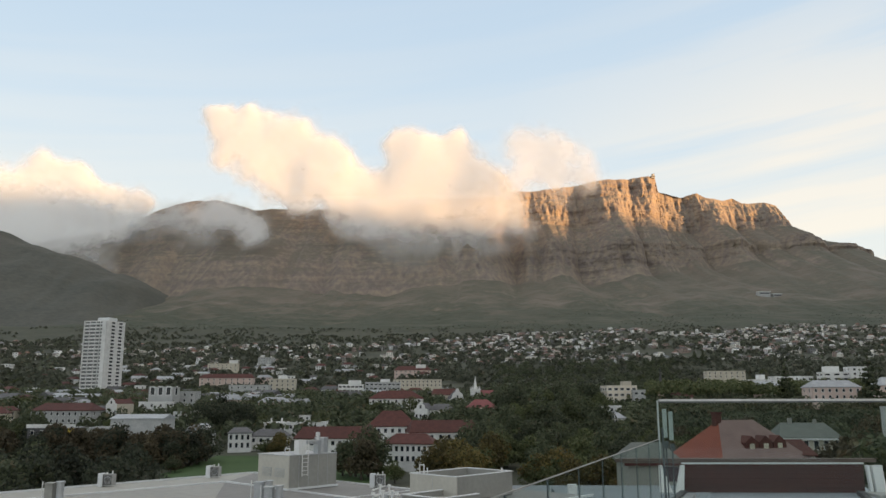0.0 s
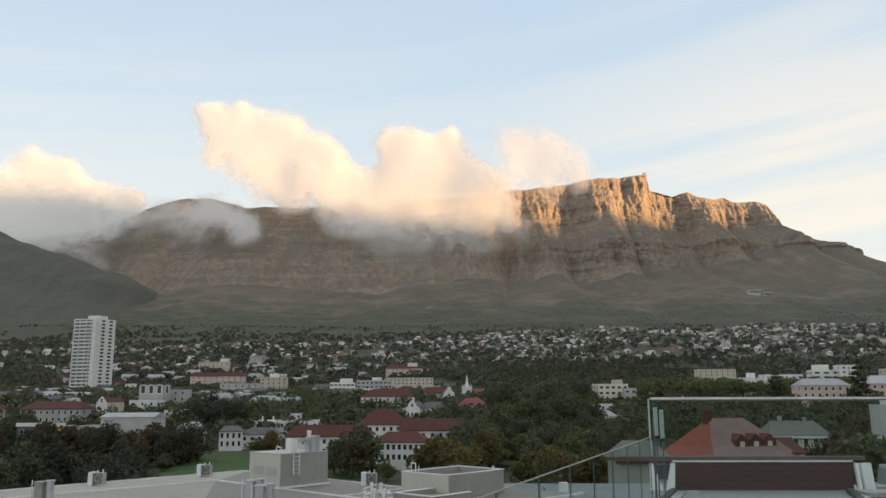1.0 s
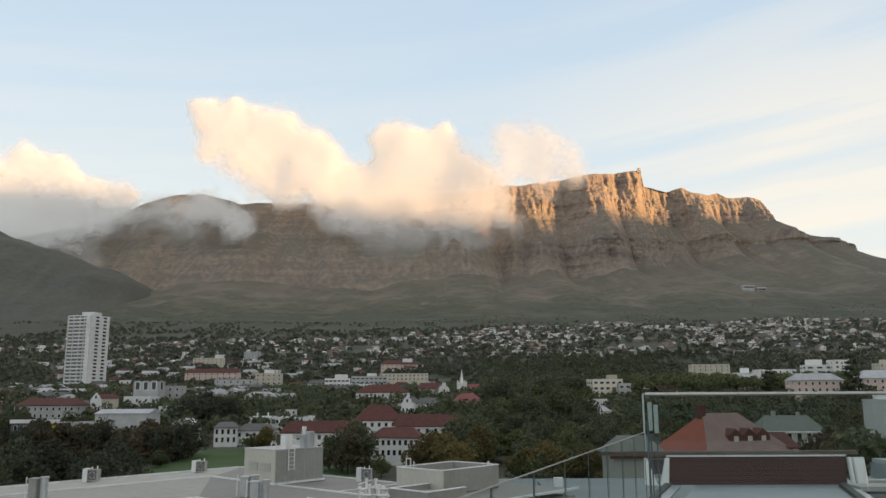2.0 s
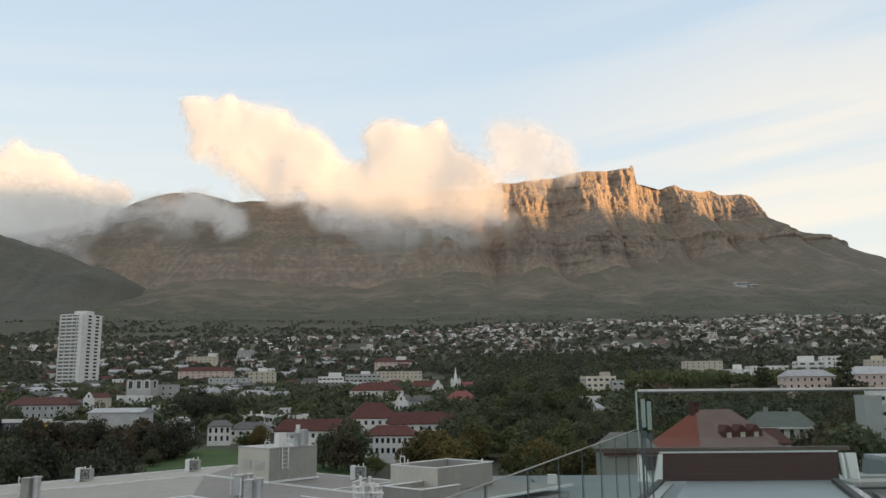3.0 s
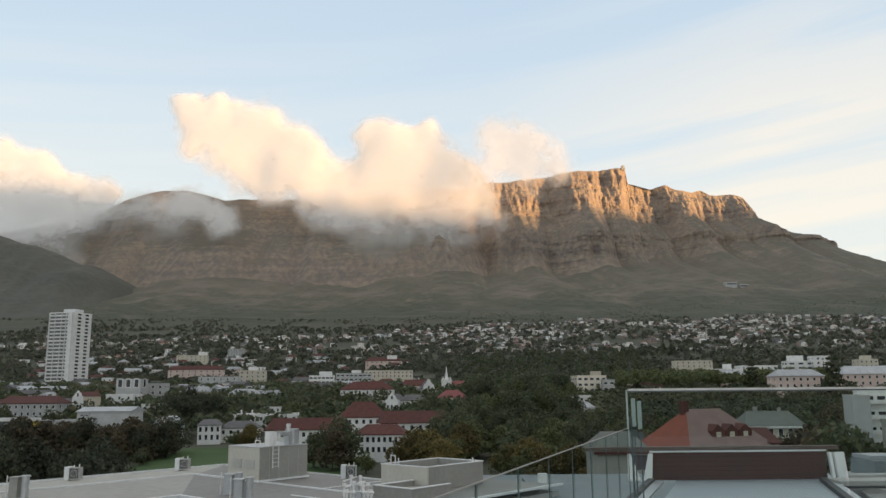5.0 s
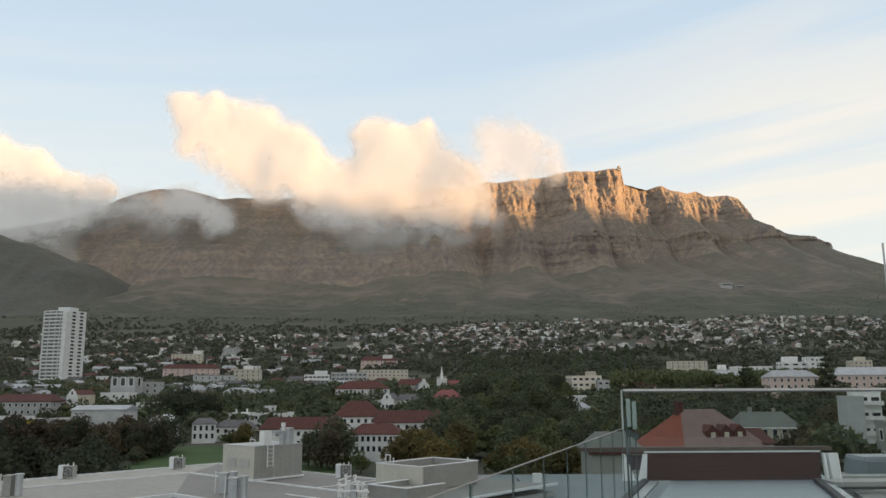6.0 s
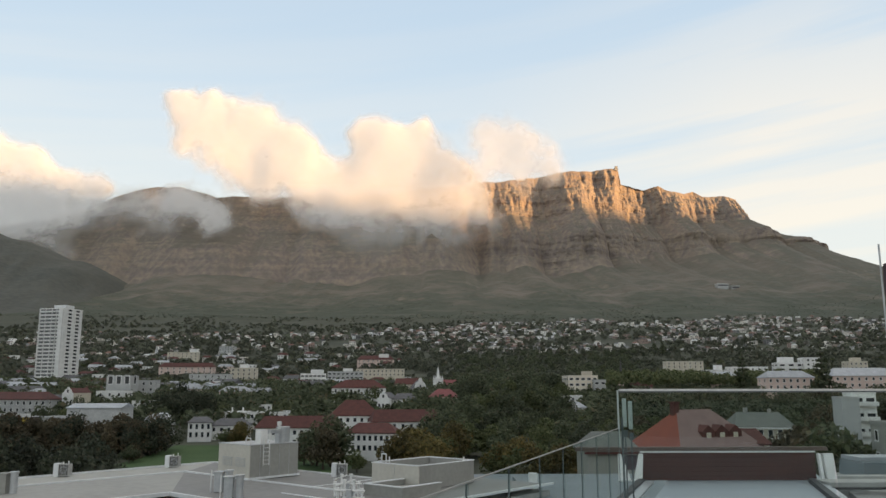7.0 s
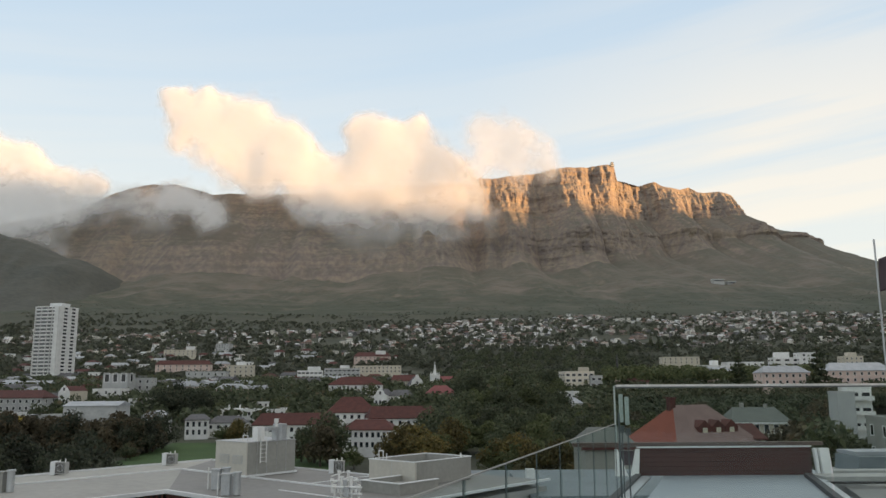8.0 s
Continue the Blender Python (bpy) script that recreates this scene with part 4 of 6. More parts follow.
# ---- west of the wood ----
building("apartment_block", "cream three-storey apartment block with a stair head", 88.6, 480.0, 34.6, 17.9, 14, 6, M_IVORY, "flat", M_RED_TILE, floors=3, bays=5, side_bays=3, win=(2.0, 1.3), extras=(("stair_head", [(2, 7, -3, 3, 0, 3.0)], M_CREAM),))
building("apartment_block", "pale apartment wing beside a cream block", 98.3, 476.0, 32.1, 7.4, 10, 6, M_GREY, "flat", M_GREY_ROOF, floors=3, bays=2, win=(2.0, 1.3))
building("low_block", "low white roof in front of an apartment block", 74.1, 440.0, 23.4, 13.6, 12, 4, M_WHITE, "flat", M_WHITE_ROOF, floors=1, bays=4)
building("house", "house with a blue-grey roof among the trees", 68.5, 390.0, 18.5, 9.3, 10, 10, M_WHITE, "hip", M_GREY_ROOF, rise=2.6, floors=1, bays=3, category="house")
building("apartment_block", "pink block under a grey hipped roof", 190.5, 430.0, 33.1, 24.3, 16, -4, M_PINK, "hip", M_GREY_ROOF, rise=3.6, floors=2, bays=7, ridge=0.75)
building("apartment_block", "pink block under a long grey roof", 236.3, 440.0, 34.1, 34.1, 16, -4, M_PINK, "hip", M_GREY_ROOF, rise=4.4, floors=2, bays=9, ridge=0.8)
building("apartment_block", "white terraced apartment block", 277.8, 620.0, 46.5, 20.2, 14, -6, M_WHITE, "flat", M_WHITE_ROOF, floors=3, bays=3, win=(3.6, 1.3), extras=(("upper_floor", [(-7, 3, -4, 4, 0, 4.6)], M_WHITE),))
building("apartment_block", "white apartment tower with a brick bay", 290.6, 612.0, 50.0, 12.1, 14, -6, M_WHITE, "flat", M_WHITE_ROOF, floors=4, bays=2, win=(1.6, 1.4))
building("apartment_block", "pale villa block with a raised roof", 340.8, 640.0, 48.1, 14.5, 14, -4, M_CREAM, "flat", M_WHITE_ROOF, floors=3, bays=4, extras=(("stair_head", [(-3, 4, -3, 3, 0, 3.4)], M_CREAM),))
building("apartment_block", "white flat-roofed block on the slope", 203.8, 560.0, 39.6, 24.5, 14, 3, M_WHITE, "flat", M_WHITE_ROOF, floors=2, bays=6, extras=(("stair_head", [(-5, -1, -3, 3, 0, 3.8)], M_WHITE),))
building("house", "house under a pale grey roof", 187.5, 520.0, 35.5, 18.3, 10, 0, M_PINK, "hip", M_GREY_ROOF, rise=2.6, floors=1, bays=4, category="house")
building("apartment_block", "white block with a flat roof on the slope", 252.8, 640.0, 43.8, 29.4, 14, 0, M_WHITE, "flat", M_WHITE_ROOF, floors=2, bays=6)
building("apartment_block", "pale row of flats beside a hedge", 245.8, 780.0, 52.6, 36.4, 12, 0, M_CREAM, "flat", M_WHITE_ROOF, floors=2, bays=7)

# ---- the nearer buildings beyond the balustrade ----
def mansion():
    """Big orange-red hipped roof with a paler slope, three small dormers and a chimney."""
    x, y, top, w = 49.7, 150.0, 16.6, 23.7
    z0, d, w = 0.0, 15.0, 20.0
    h = top - z0
    thing = new("mansion")
    thing.matrix_basis = pose(x + 1, y + 6, z0, 0, 0, 24)
    part("wall", boxes((-w / 2, w / 2, -d / 2, d / 2, 0, h)), M_CREAM, thing)
    rise = 7.2
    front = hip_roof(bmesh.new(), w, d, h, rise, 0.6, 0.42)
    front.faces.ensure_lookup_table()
    # the end slope facing local -x is orange, all others rose
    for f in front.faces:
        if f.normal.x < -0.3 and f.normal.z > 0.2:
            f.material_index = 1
    part("roof", front, (M_ROSE_TILE, M_ORANGE_TILE), thing, "rose roof with an orange end slope")
    for i in range(3):
        c = -1.6 + 3.3 * i
        dz = h + 2.5
        yy = -d / 2 + 1.9
        dorm = prism(bmesh.new(), [(c - 1.55, dz - 0.7), (c + 1.55, dz - 0.7), (c + 1.55, dz + 0.8), (c, dz + 2.0), (c - 1.55, dz + 0.8)], yy, yy + 4.0)
        dm = part("dormer", dorm, M_RED_TILE, thing, "dark red dormer")
        part("window", boxes((c - 0.55, c + 0.55, yy - 0.06, yy, dz - 0.5, dz + 0.6)), M_CREAM, dm)
    part("chimney", boxes((-w * 0.23 - 0.6, -w * 0.23 + 0.6, -0.6, 0.6, h + 4.5, h + rise + 1.2), (-w * 0.23 - 0.75, -w * 0.23 + 0.75, -0.75, 0.75, h + rise + 1.2, h + rise + 1.5)), M_RED_TILE, thing)
    sash = window_mesh(1.2, 1.9, M_WHITE)
    for k in range(3):
        for i in range(8):
            shared("window", sash, thing, pose(-w / 2 + w * (i + 0.5) / 8, -d / 2, h - 2 - 3.4 * k))
    tagged(thing, "large house with an orange and rose tiled roof and three dormers", "house")


M_ROSE_TILE = surface("pale_rose_roof", (0.155, 0.095, 0.088), (0.23, 0.15, 0.138), 0.5, 0.75, 0.3)
mansion()
building("extension", "dark red roofed annex beside the big house", 61.8, 158.0, 17.4, 5.5, 9, -9, M_CREAM, "hip", M_RED_TILE, rise=2.6, floors=2, bays=3, base=0)
building("villa", "cream villa with a white cornice under a grey-green roof", 83.0, 205.0, 18.3, 13.8, 12, -6, M_CREAM, "hip", M_MOSS_ROOF, rise=3.4, floors=3, bays=6, win=(1.0, 2.0), ridge=0.75,
         extras=(("cornice", [(-7.1, 7.1, -6.7, -6.51, -0.45, -0.05)], M_WHITE), ("chimney", [(-3.4, -2.5, -0.5, 0.5, 2.4, 4.6), (2.6, 3.3, -0.5, 0.5, 2.4, 4.3)], M_PANEL_GREY)))
building("apartment_block", "pale grey stepped apartment block", 90.4, 175.0, 25.5, 3.4, 12, -18, M_GREY, "flat", M_WHITE_ROOF, floors=5, bays=0, side_bays=0, base=2)
building("apartment_block", "white apartment block with stacked balconies", 96.1, 180.0, 26.6, 4.6, 12, -18, M_WHITE, "flat", M_WHITE_ROOF, floors=5, bays=2, side_bays=0, win=(1.6, 1.5), base=2,
         extras=tuple(("balcony", [(-2.2, 2.6, -7.2, -6, -3.2 * k - 2.6, -3.2 * k - 1.7)], M_WHITE) for k in range(4)))
building("low_house", "dark grey roof with red eaves beside the terrace", 25.8, 120.0, 19.1, 7.2, 9, 0, M_PANEL_GREY, "hip", M_MOSS_ROOF, rise=2.4, floors=2, bays=0, side_bays=0, base=0,
         extras=(("fascia", [(-4.2, 4.2, -5.14, -5.02, -0.42, -0.05)], M_RED_TILE), ("maroon_panel", [(0.6, 3.4, -4.56, -4.5, -2.6, -0.6)], M_DARK_BLUE)))
building("brick_block", "brown block with a white balcony and blue roof light", 69.6, 120.0, 22.4, 4.4, 10, -10, M_PANEL_GREY, "flat", M_GREY_ROOF, floors=3, bays=3, base=0)

# ---- small buildings on the mountain ----
def on_mountain(bearing, rise):
    """The point of the mountain's face on that bearing (across / ahead) and at that steepness above the eye."""
    k = np.argmin(np.abs(U / MY - bearing) + np.abs((MZ - 28) / MY - rise) + (V > 1))
    return float(U.flat[k]), float(MY.flat[k]), float(MZ.flat[k])


def cable_station():
    x = 876.8
    col = int(np.argmin(np.abs(mu - x)))
    y, z = float(crest_y[0, col]) + 4, float(crest_z[0, col])
    thing = new("cable_station")
    thing.matrix_basis = pose(x, y, z - 6, 0, 0, 10)
    part("hall", boxes((-9, 9, -7, 7, 0, 11)), M_CONCRETE, thing)
    part("tower", boxes((-4, 6, -6, 6, 11, 19)), M_CONCRETE, thing)
    part("roof", boxes((-5, 7, -7, 7, 19, 20.2)), M_DARK_ROOF, thing)
    part("window_band", boxes((-7, 7, -7.2, -7, 6, 8.5)), M_GLASS_DARK, thing)
    tagged(thing, "small stone cable station on the cliff edge", "cable station")


def lower_station():
    for db, w, h in ((0, 38, 15), (0.016, 28, 8)):
        x, y, z = on_mountain(0.370 + db, 0.1255)
        thing = new("hillside_station")
        thing.matrix_basis = pose(x, y - 6, z - 3, 0, 0, 4)
        part("wall", boxes((-w / 2, w / 2, -9, 12, -14, h)), M_GREY, thing)
        part("roof", boxes((-w / 2 - 1, w / 2 + 1, -10, 13, h, h + 1.2)), M_WHITE_ROOF, thing)
        part("window_band", boxes((-w / 2 + 3, w / 2 - 3, -9.3, -9, h - 6, h - 3)), M_GLASS_DARK, thing)
        tagged(thing, "pale station building on the lower mountain slope", "station building", "hillside station")


cable_station(), lower_station()

# ---- the neighbouring roof: a pale sloping rim, a grey deck round a court, plant boxes ----
ROOF_Z = 21.7
ROOF = pose(-18.9, 70.8, ROOF_Z, 0, 0, -41.4)      # local x runs along the far edge to the west, local y away from the terrace


def sheet(bm, *corners):
    bm.faces.new([bm.verts.new(c) for c in corners])
    return bm


def roof_building():
    thing = new("neighbouring_building")
    thing.matrix_basis = ROOF
    bm = bmesh.new()
    part("wall", boxes((0.2, 16.3, -70, -0.2, -21.5, -0.45), (16.3, 30.8, -13.7, -0.2, -21.5, -0.45), (20, 30.8, -0.2, 5.5, -21.5, -0.45)), M_CONCRETE, thing)
    bm = bmesh.new()
    sheet(bm, (-0.3, 0.3, -0.12), (5.6, -6.2, 0.0), (5.6, -70, 0.0), (-0.3, -70, -0.12))
    sheet(bm, (-0.3, 0.3, -0.12), (-0.3, -70, -0.12), (-0.3, -70, -0.5), (-0.3, 0.3, -0.5))
    part("rim", bm, M_RIM, thing, "pale sloping roof rim")
    bm = bmesh.new()
    sheet(bm, (5.6, -6.2, 0.0), (16.5, -13.9, -0.05), (16.5, -70, -0.05), (5.6, -70, 0.0))
    part("roof_slope", bm, M_MEMBRANE, thing)
    bm = bmesh.new()
    sheet(bm, (-0.3, 0.3, -0.12), (20, 0.3, -0.05), (20, -6.2, 0), (5.6, -6.2, 0))
    sheet(bm, (5.6, -6.2, 0.0), (31, -6.2, 0), (31, -13.9, -0.05), (16.5, -13.9, -0.05))
    sheet(bm, (20, 0.3, -0.05), (20, 5.6, -0.05), (31, 5.6, -0.05), (31, -6.2, 0), (20, -6.2, 0))
    part("roof_deck", bm, M_MEMBRANE_DARK, thing, "grey roof membrane")
    part("edge_trim", boxes((5.5, 5.7, -70, -6.1, 0.0, 0.10), (5.5, 10.2, -6.3, -6.1, 0.0, 0.10), (14.2, 26, -6.3, -6.1, 0.0, 0.08), (30.9, 31.06, -13.9, 5.6, -0.06, 0.08), (-0.36, -0.2, -70, 0.3, -0.14, 0.02), (-0.36, 20, 0.2, 0.36, -0.14, 0.02)), M_WHITE_ROOF, thing, "thin white edge trim")
    part("court_edge", boxes((16.4, 16.62, -70, -13.8, -0.06, 0.16), (16.62, 31, -14.02, -13.8, -0.06, 0.16)), M_WHITE_ROOF, thing)
    part("louvre_backing", boxes((16.42, 16.5, -70, -14.1, -3.2, -0.1), (16.5, 31, -13.98, -13.9, -3.2, -0.1)), M_DARK, thing)
    slat = bpy.data.meshes.new("louvre_slat")
    bm = boxes((-0.05, 0.05, -0.06, 0.06, -3.2, -0.1))
    bm.to_mesh(slat)
    bm.free()
    slat.materials.append(M_BROWN)
    for k in range(70):
        shared("louvre_slat", slat, thing, pose(16.68, -14.3 - 0.36 * k, 0))
        shared("louvre_slat", slat, thing, pose(16.9 + 0.2 * k, -14.08, 0))
    tagged(thing, "low neighbouring building with a pale grey membrane roof", "building")


M_RIM = surface("pale_roof_rim", (0.33, 0.325, 0.295), (0.41, 0.405, 0.37), 0.15, 0.7, 0.08, fine=14)
roof_building()


def at_roof(x, y, z=0.0, turn=0.0):
    return ROOF @ pose(x, y, z, 0, 0, turn)


def plant_box_a():
    """Panelled plant box with two louvres, a white foot, a ladder, a hooded duct and a tank on top."""
    thing = new("plant_box")
    thing.matrix_basis = at_roof(13.8, -6.3)
    w, d, h = 3.7, 4.3, 2.32
    # lit and shaded sides are painted: lighter panel on the left face, darker elsewhere
    part("side_panel", boxes((-w, 0, 0, 0.08, 0.12, h)), M_PANEL, thing, "panelled side toned lighter as the lit side")
    part("shell", boxes((-w, -0.02, 0.08, d, 0.12, h), (-0.02, 0.0, 0.08, d, 0.12, h)), M_PANEL_GREY, thing, "panelled sides toned darker as the shaded sides")
    part("foot", boxes((-w - 0.12, 0.12, -0.12, d + 0.12, 0.0, 0.13)), M_WHITE_ROOF, thing)
    part("lid", boxes((-w - 0.04, 0.04, -0.04, d + 0.04, h, h + 0.05)), M_GALV, thing)
    for x0 in (-3.15, -1.6):
        lou = part("louvre", boxes((x0, x0 + 1.15, -0.03, 0.0, 0.85, 1.45)), M_GREY, thing)
        part("blades", boxes(*[(x0 + 0.05, x0 + 1.1, -0.06, -0.03, 0.9 + 0.09 * k, 0.94 + 0.09 * k) for k in range(6)]), M_PANEL, lou)
    part("vent_spigot", rods(((-2.35, -0.06, 0.32), (-2.35, 0.02, 0.32), 0.09)), M_DARK, thing)
    for k in range(4):
        part("panel_joint", boxes((0.0, 0.012, 0.9 + k * 0.85, 0.92 + k * 0.85, 0.14, h)), M_GALV, thing)
    ladder = part("ladder", rods(((0.25, 1.0, 0.9), (0.25, 1.0, 3.3), 0.03), ((0.25, 1.5, 0.9), (0.25, 1.5, 3.3), 0.03)), M_WHITE, thing, "white steel ladder")
    part("rungs", rods(*[((0.25, 1.0, 1.0 + 0.28 * k), (0.25, 1.5, 1.0 + 0.28 * k), 0.02) for k in range(8)]), M_WHITE, ladder)
    part("hood", boxes((-0.55, 0.05, 0.85, 1.45, h + 0.06, h + 1.05)), M_WHITE, thing, "white duct hood")
    part("duct", boxes((-0.5, 0.0, 1.45, 2.6, h + 0.75, h + 1.0), (-0.5, 0.0, 2.55, 2.8, h + 0.06, h + 1.0)), M_GALV, thing)
    part("tank", rods(((-0.9, 3.55, h + 0.06), (-0.9, 3.55, h + 1.15), 0.5)), M_GALV, thing, "grey cylindrical tank")
    part("flue", rods(((-0.5, 2.9, h), (-0.5, 2.9, h + 1.25), 0.09), ((-0.5, 2.9, h + 1.25), (-0.5, 2.9, h + 1.55), 0.16)), M_WHITE, thing)
    part("guard_frame", rods(((-0.6, 0.1, h), (-0.6, 0.1, h + 0.5), 0.035), ((-0.05, 0.1, h), (-0.05, 0.1, h + 0.5), 0.035), ((-0.6, 0.1, h + 0.5), (-0.05, 0.1, h + 0.5), 0.035)), M_WHITE, thing)
    tagged(thing, "pale grey plant box with louvres and ladder on the roof", "roof unit")


def plant_box_b():
    """Open-topped parapet box with a low annex in front."""
    thing = new("plant_box")
    thing.matrix_basis = at_roof(26.6, -2.9)
    w, d, h, t = 4.1, 5.6, 1.45, 0.12
    # again the lit face has the lighter panel colour, the shaded ones the darker
    part("front_panel", boxes((-w, 0, 0, t, 0, h)), M_PANEL, thing, "panelled front toned lighter as the lit side")
    part("side_panel", boxes((-t, 0, t, d, 0, h), (-w, -w + t, t, d, 0, h), (-w + t, -t, d - t, d, 0, h)), M_PANEL_GREY, thing)
    part("sunken_roof", boxes((-w + t, -t, t, d - t, 0, h - 0.45)), M_MEMBRANE_DARK, thing)
    part("coping", boxes((-w - 0.04, 0.04, -0.04, t, h, h + 0.05), (-w - 0.04, 0.04, d - t, d + 0.04, h, h + 0.05), (-w - 0.04, -w + t, t, d - t, h, h + 0.05), (-t, 0.04, t, d - t, h, h + 0.05)), M_WHITE_ROOF, thing)
    part("panel_joint", boxes((-w / 2 - 0.01, -w / 2 + 0.01, -0.012, 0.0, 0, h)), M_GALV, thing)
    part("cowl", boxes((-1.6, -0.7, 2.4, 3.0, h - 0.45, h - 0.15)), M_WHITE_ROOF, thing)
    part("vent_pipe", rods(((-0.4, 5.0, h - 0.4), (-0.4, 5.0, h + 0.25), 0.06)), M_WHITE, thing)
    part("guard_frame", rods(((-3.7, 0.5, h), (-3.7, 0.5, h + 0.55), 0.04), ((-3.3, 0.5, h), (-3.3, 0.5, h + 0.55), 0.04), ((-3.7, 0.5, h + 0.55), (-3.3, 0.5, h + 0.55), 0.04), ((-3.0, 0.5, h), (-3.0, 0.5, h + 0.4), 0.04)), M_WHITE, thing)
    tagged(thing, "open-topped pale plant enclosure on the roof", "roof unit")


def annex():
    thing = new("low_enclosure")
    thing.matrix_basis = at_roof(28.6, -6.4)
    part("wall", boxes((-3.2, 0, 0, 0.15, 0, 0.62), (-0.15, 0, 0.15, 3.4, 0, 0.62), (-3.2, -3.05, 0.15, 3.4, 0, 0.62)), M_PANEL_GREY, thing)
    part("coping", boxes((-3.25, 0.05, -0.05, 0.2, 0.62, 0.67), (-0.2, 0.05, 0.2, 3.4, 0.62, 0.67), (-3.25, -3.0, 0.2, 3.4, 0.62, 0.67)), M_WHITE_ROOF, thing)
    part("floor", boxes((-3.05, -0.15, 0.15, 3.4, 0, 0.3)), M_MEMBRANE, thing)
    tagged(thing, "low grey roof enclosure with white coping", "roof unit")


plant_box_a(), plant_box_b(), annex()


def condenser(m, back=True):
    thing = new("condenser_unit")
    thing.matrix_basis = m
    part("upstand", boxes((-0.55, -0.2, -0.35, 0.35, 0, 0.95)), M_WHITE_ROOF, thing)
    part("casing", boxes((-0.2, 0.55, -0.3, 0.3, 0.08, 0.9)), M_CONCRETE, thing)
    part("grille", boxes(*[(-0.14 + 0.11 * k, -0.10 + 0.11 * k, -0.33, -0.3, 0.14, 0.84) for k in range(6)]), M_DARK, thing)
    part("fan_guard", rods(*[((0.18 + 0.24 * math.cos(k * 0.785), -0.35, 0.5 + 0.24 * math.sin(k * 0.785)), (0.18 + 0.24 * math.cos(k * 0.785 + 0.785), -0.35, 0.5 + 0.24 * math.sin(k * 0.785 + 0.785)), 0.02) for k in range(8)]), M_GALV, thing)
    part("top_pipe", rods(((0.0, 0.0, 0.9), (0.0, 0.0, 1.05), 0.05), ((0.35, 0.1, 0.9), (0.35, 0.1, 1.12), 0.04)), M_WHITE, thing)
    tagged(thing, "small grey condenser unit on the roof edge", "air conditioner", "roof condensers")
    return thing


unit = condenser(at_roof(0.9, -13.3, -0.08, 41))
copy_thing(unit, at_roof(0.9, -4.4, -0.08, 41))
copy_thing(unit, at_roof(16.6, -0.4, -0.05, 41))


def pipe_stand(m):
    """White pipework: posts, a cross pipe and bent heads."""
    thing = new("pipe_stand")
    thing.matrix_basis = m
    for x in (-0.85, -0.45, 0.1, 0.55):
        post = part("pipe", rods(((x, 0, 0), (x, 0, 1.0 + 0.25 * math.sin(9 * x)), 0.07)), M_WHITE, thing)
        part("cap", rods(((x, 0, 1.0 + 0.25 * math.sin(9 * x)), (x, 0, 1.08 + 0.25 * math.sin(9 * x)), 0.11)), M_WHITE, post)
    part("cross_pipe", rods(((-0.95, -0.12, 0.7), (0.75, -0.12, 0.7), 0.06), ((-0.5, -0.12, 0.35), (0.75, -0.12, 0.35), 0.05), ((-0.9, -0.1, 0.95), (-0.2, 0.4, 1.15), 0.05)), M_WHITE, thing)
    part("valve_box", boxes((-0.25, 0.05, -0.3, 0.1, 0.25, 0.75)), M_GALV, thing)
    return tagged(thing, "white pipe stand with valves on the roof", "pipework")


stand = pipe_stand(at_roof(25.2, -7.4, 0, 41))
copy_thing(stand, at_roof(27.6, -9.4, 0, 30))


def duct_pair(m, material, label):
    thing = new("roof_duct")
    thing.matrix_basis = m
    part("cowl", boxes((-0.55, -0.05, -0.3, 0.3, 0, 1.15), (-0.62, 0.02, -0.37, 0.37, 1.15, 1.22)), material, thing)
    part("flue", rods(((0.3, 0, 0), (0.3, 0, 1.2), 0.22), ((0.3, 0, 1.2), (0.3, 0, 1.3), 0.28)), M_GALV, thing)
    part("cable", rods(((-0.8, -0.1, 0), (-0.78, -0.1, 1.3), 0.035)), M_WHITE, thing)
    return tagged(thing, label, "duct")


duct_pair(at_roof(17.8, -11.0, 0, 41), M_GALV, "pale grey twin duct standing on the roof")
duct_pair(at_roof(20.6, -12.2, 0, 41), M_GALV, "grey metal duct and flue on the roof")
duct_pair(at_roof(8.6, -20.0, 0, 41), M_PANEL_GREY, "dark blue-grey duct box on the roof")
part_lines = new("roof_seam")
part_lines.matrix_basis = ROOF
part("lap", boxes((20.0, 20.1, -6.1, 5.4, -0.045, 0.02), (21, 30.8, -9.1, -9.0, -0.03, 0.02)), M_WHITE_ROOF, part_lines)
tagged(part_lines, "white lapped seams on the grey roof membrane", "roof seam")

# the roof beyond the glass, lower and blue with the sky
lower = new("coated_roof")
part("slab", boxes((-4.0, 32, 25, 71, 20.2, 20.6)), M_TEAL, lower)
part("raised_pad", boxes((6.5, 17, 52, 66, 20.6, 20.95)), M_TEAL, lower)
part("vent_cowl", boxes((6.9, 7.5, 58, 58.5, 20.95, 22.0)), M_WHITE, lower)
part("wall", boxes((-3.8, 31.8, 25.2, 70.8, 0, 20.2)), M_CONCRETE, lower)
tagged(lower, "blue-grey coated flat roof with a raised pad", "roof")

# ---- the terrace's own edge: glass balustrades ----
EYE_Z = 28.0
RAIL_RUN = Vector((0.377, 1.0, 0)).normalized()


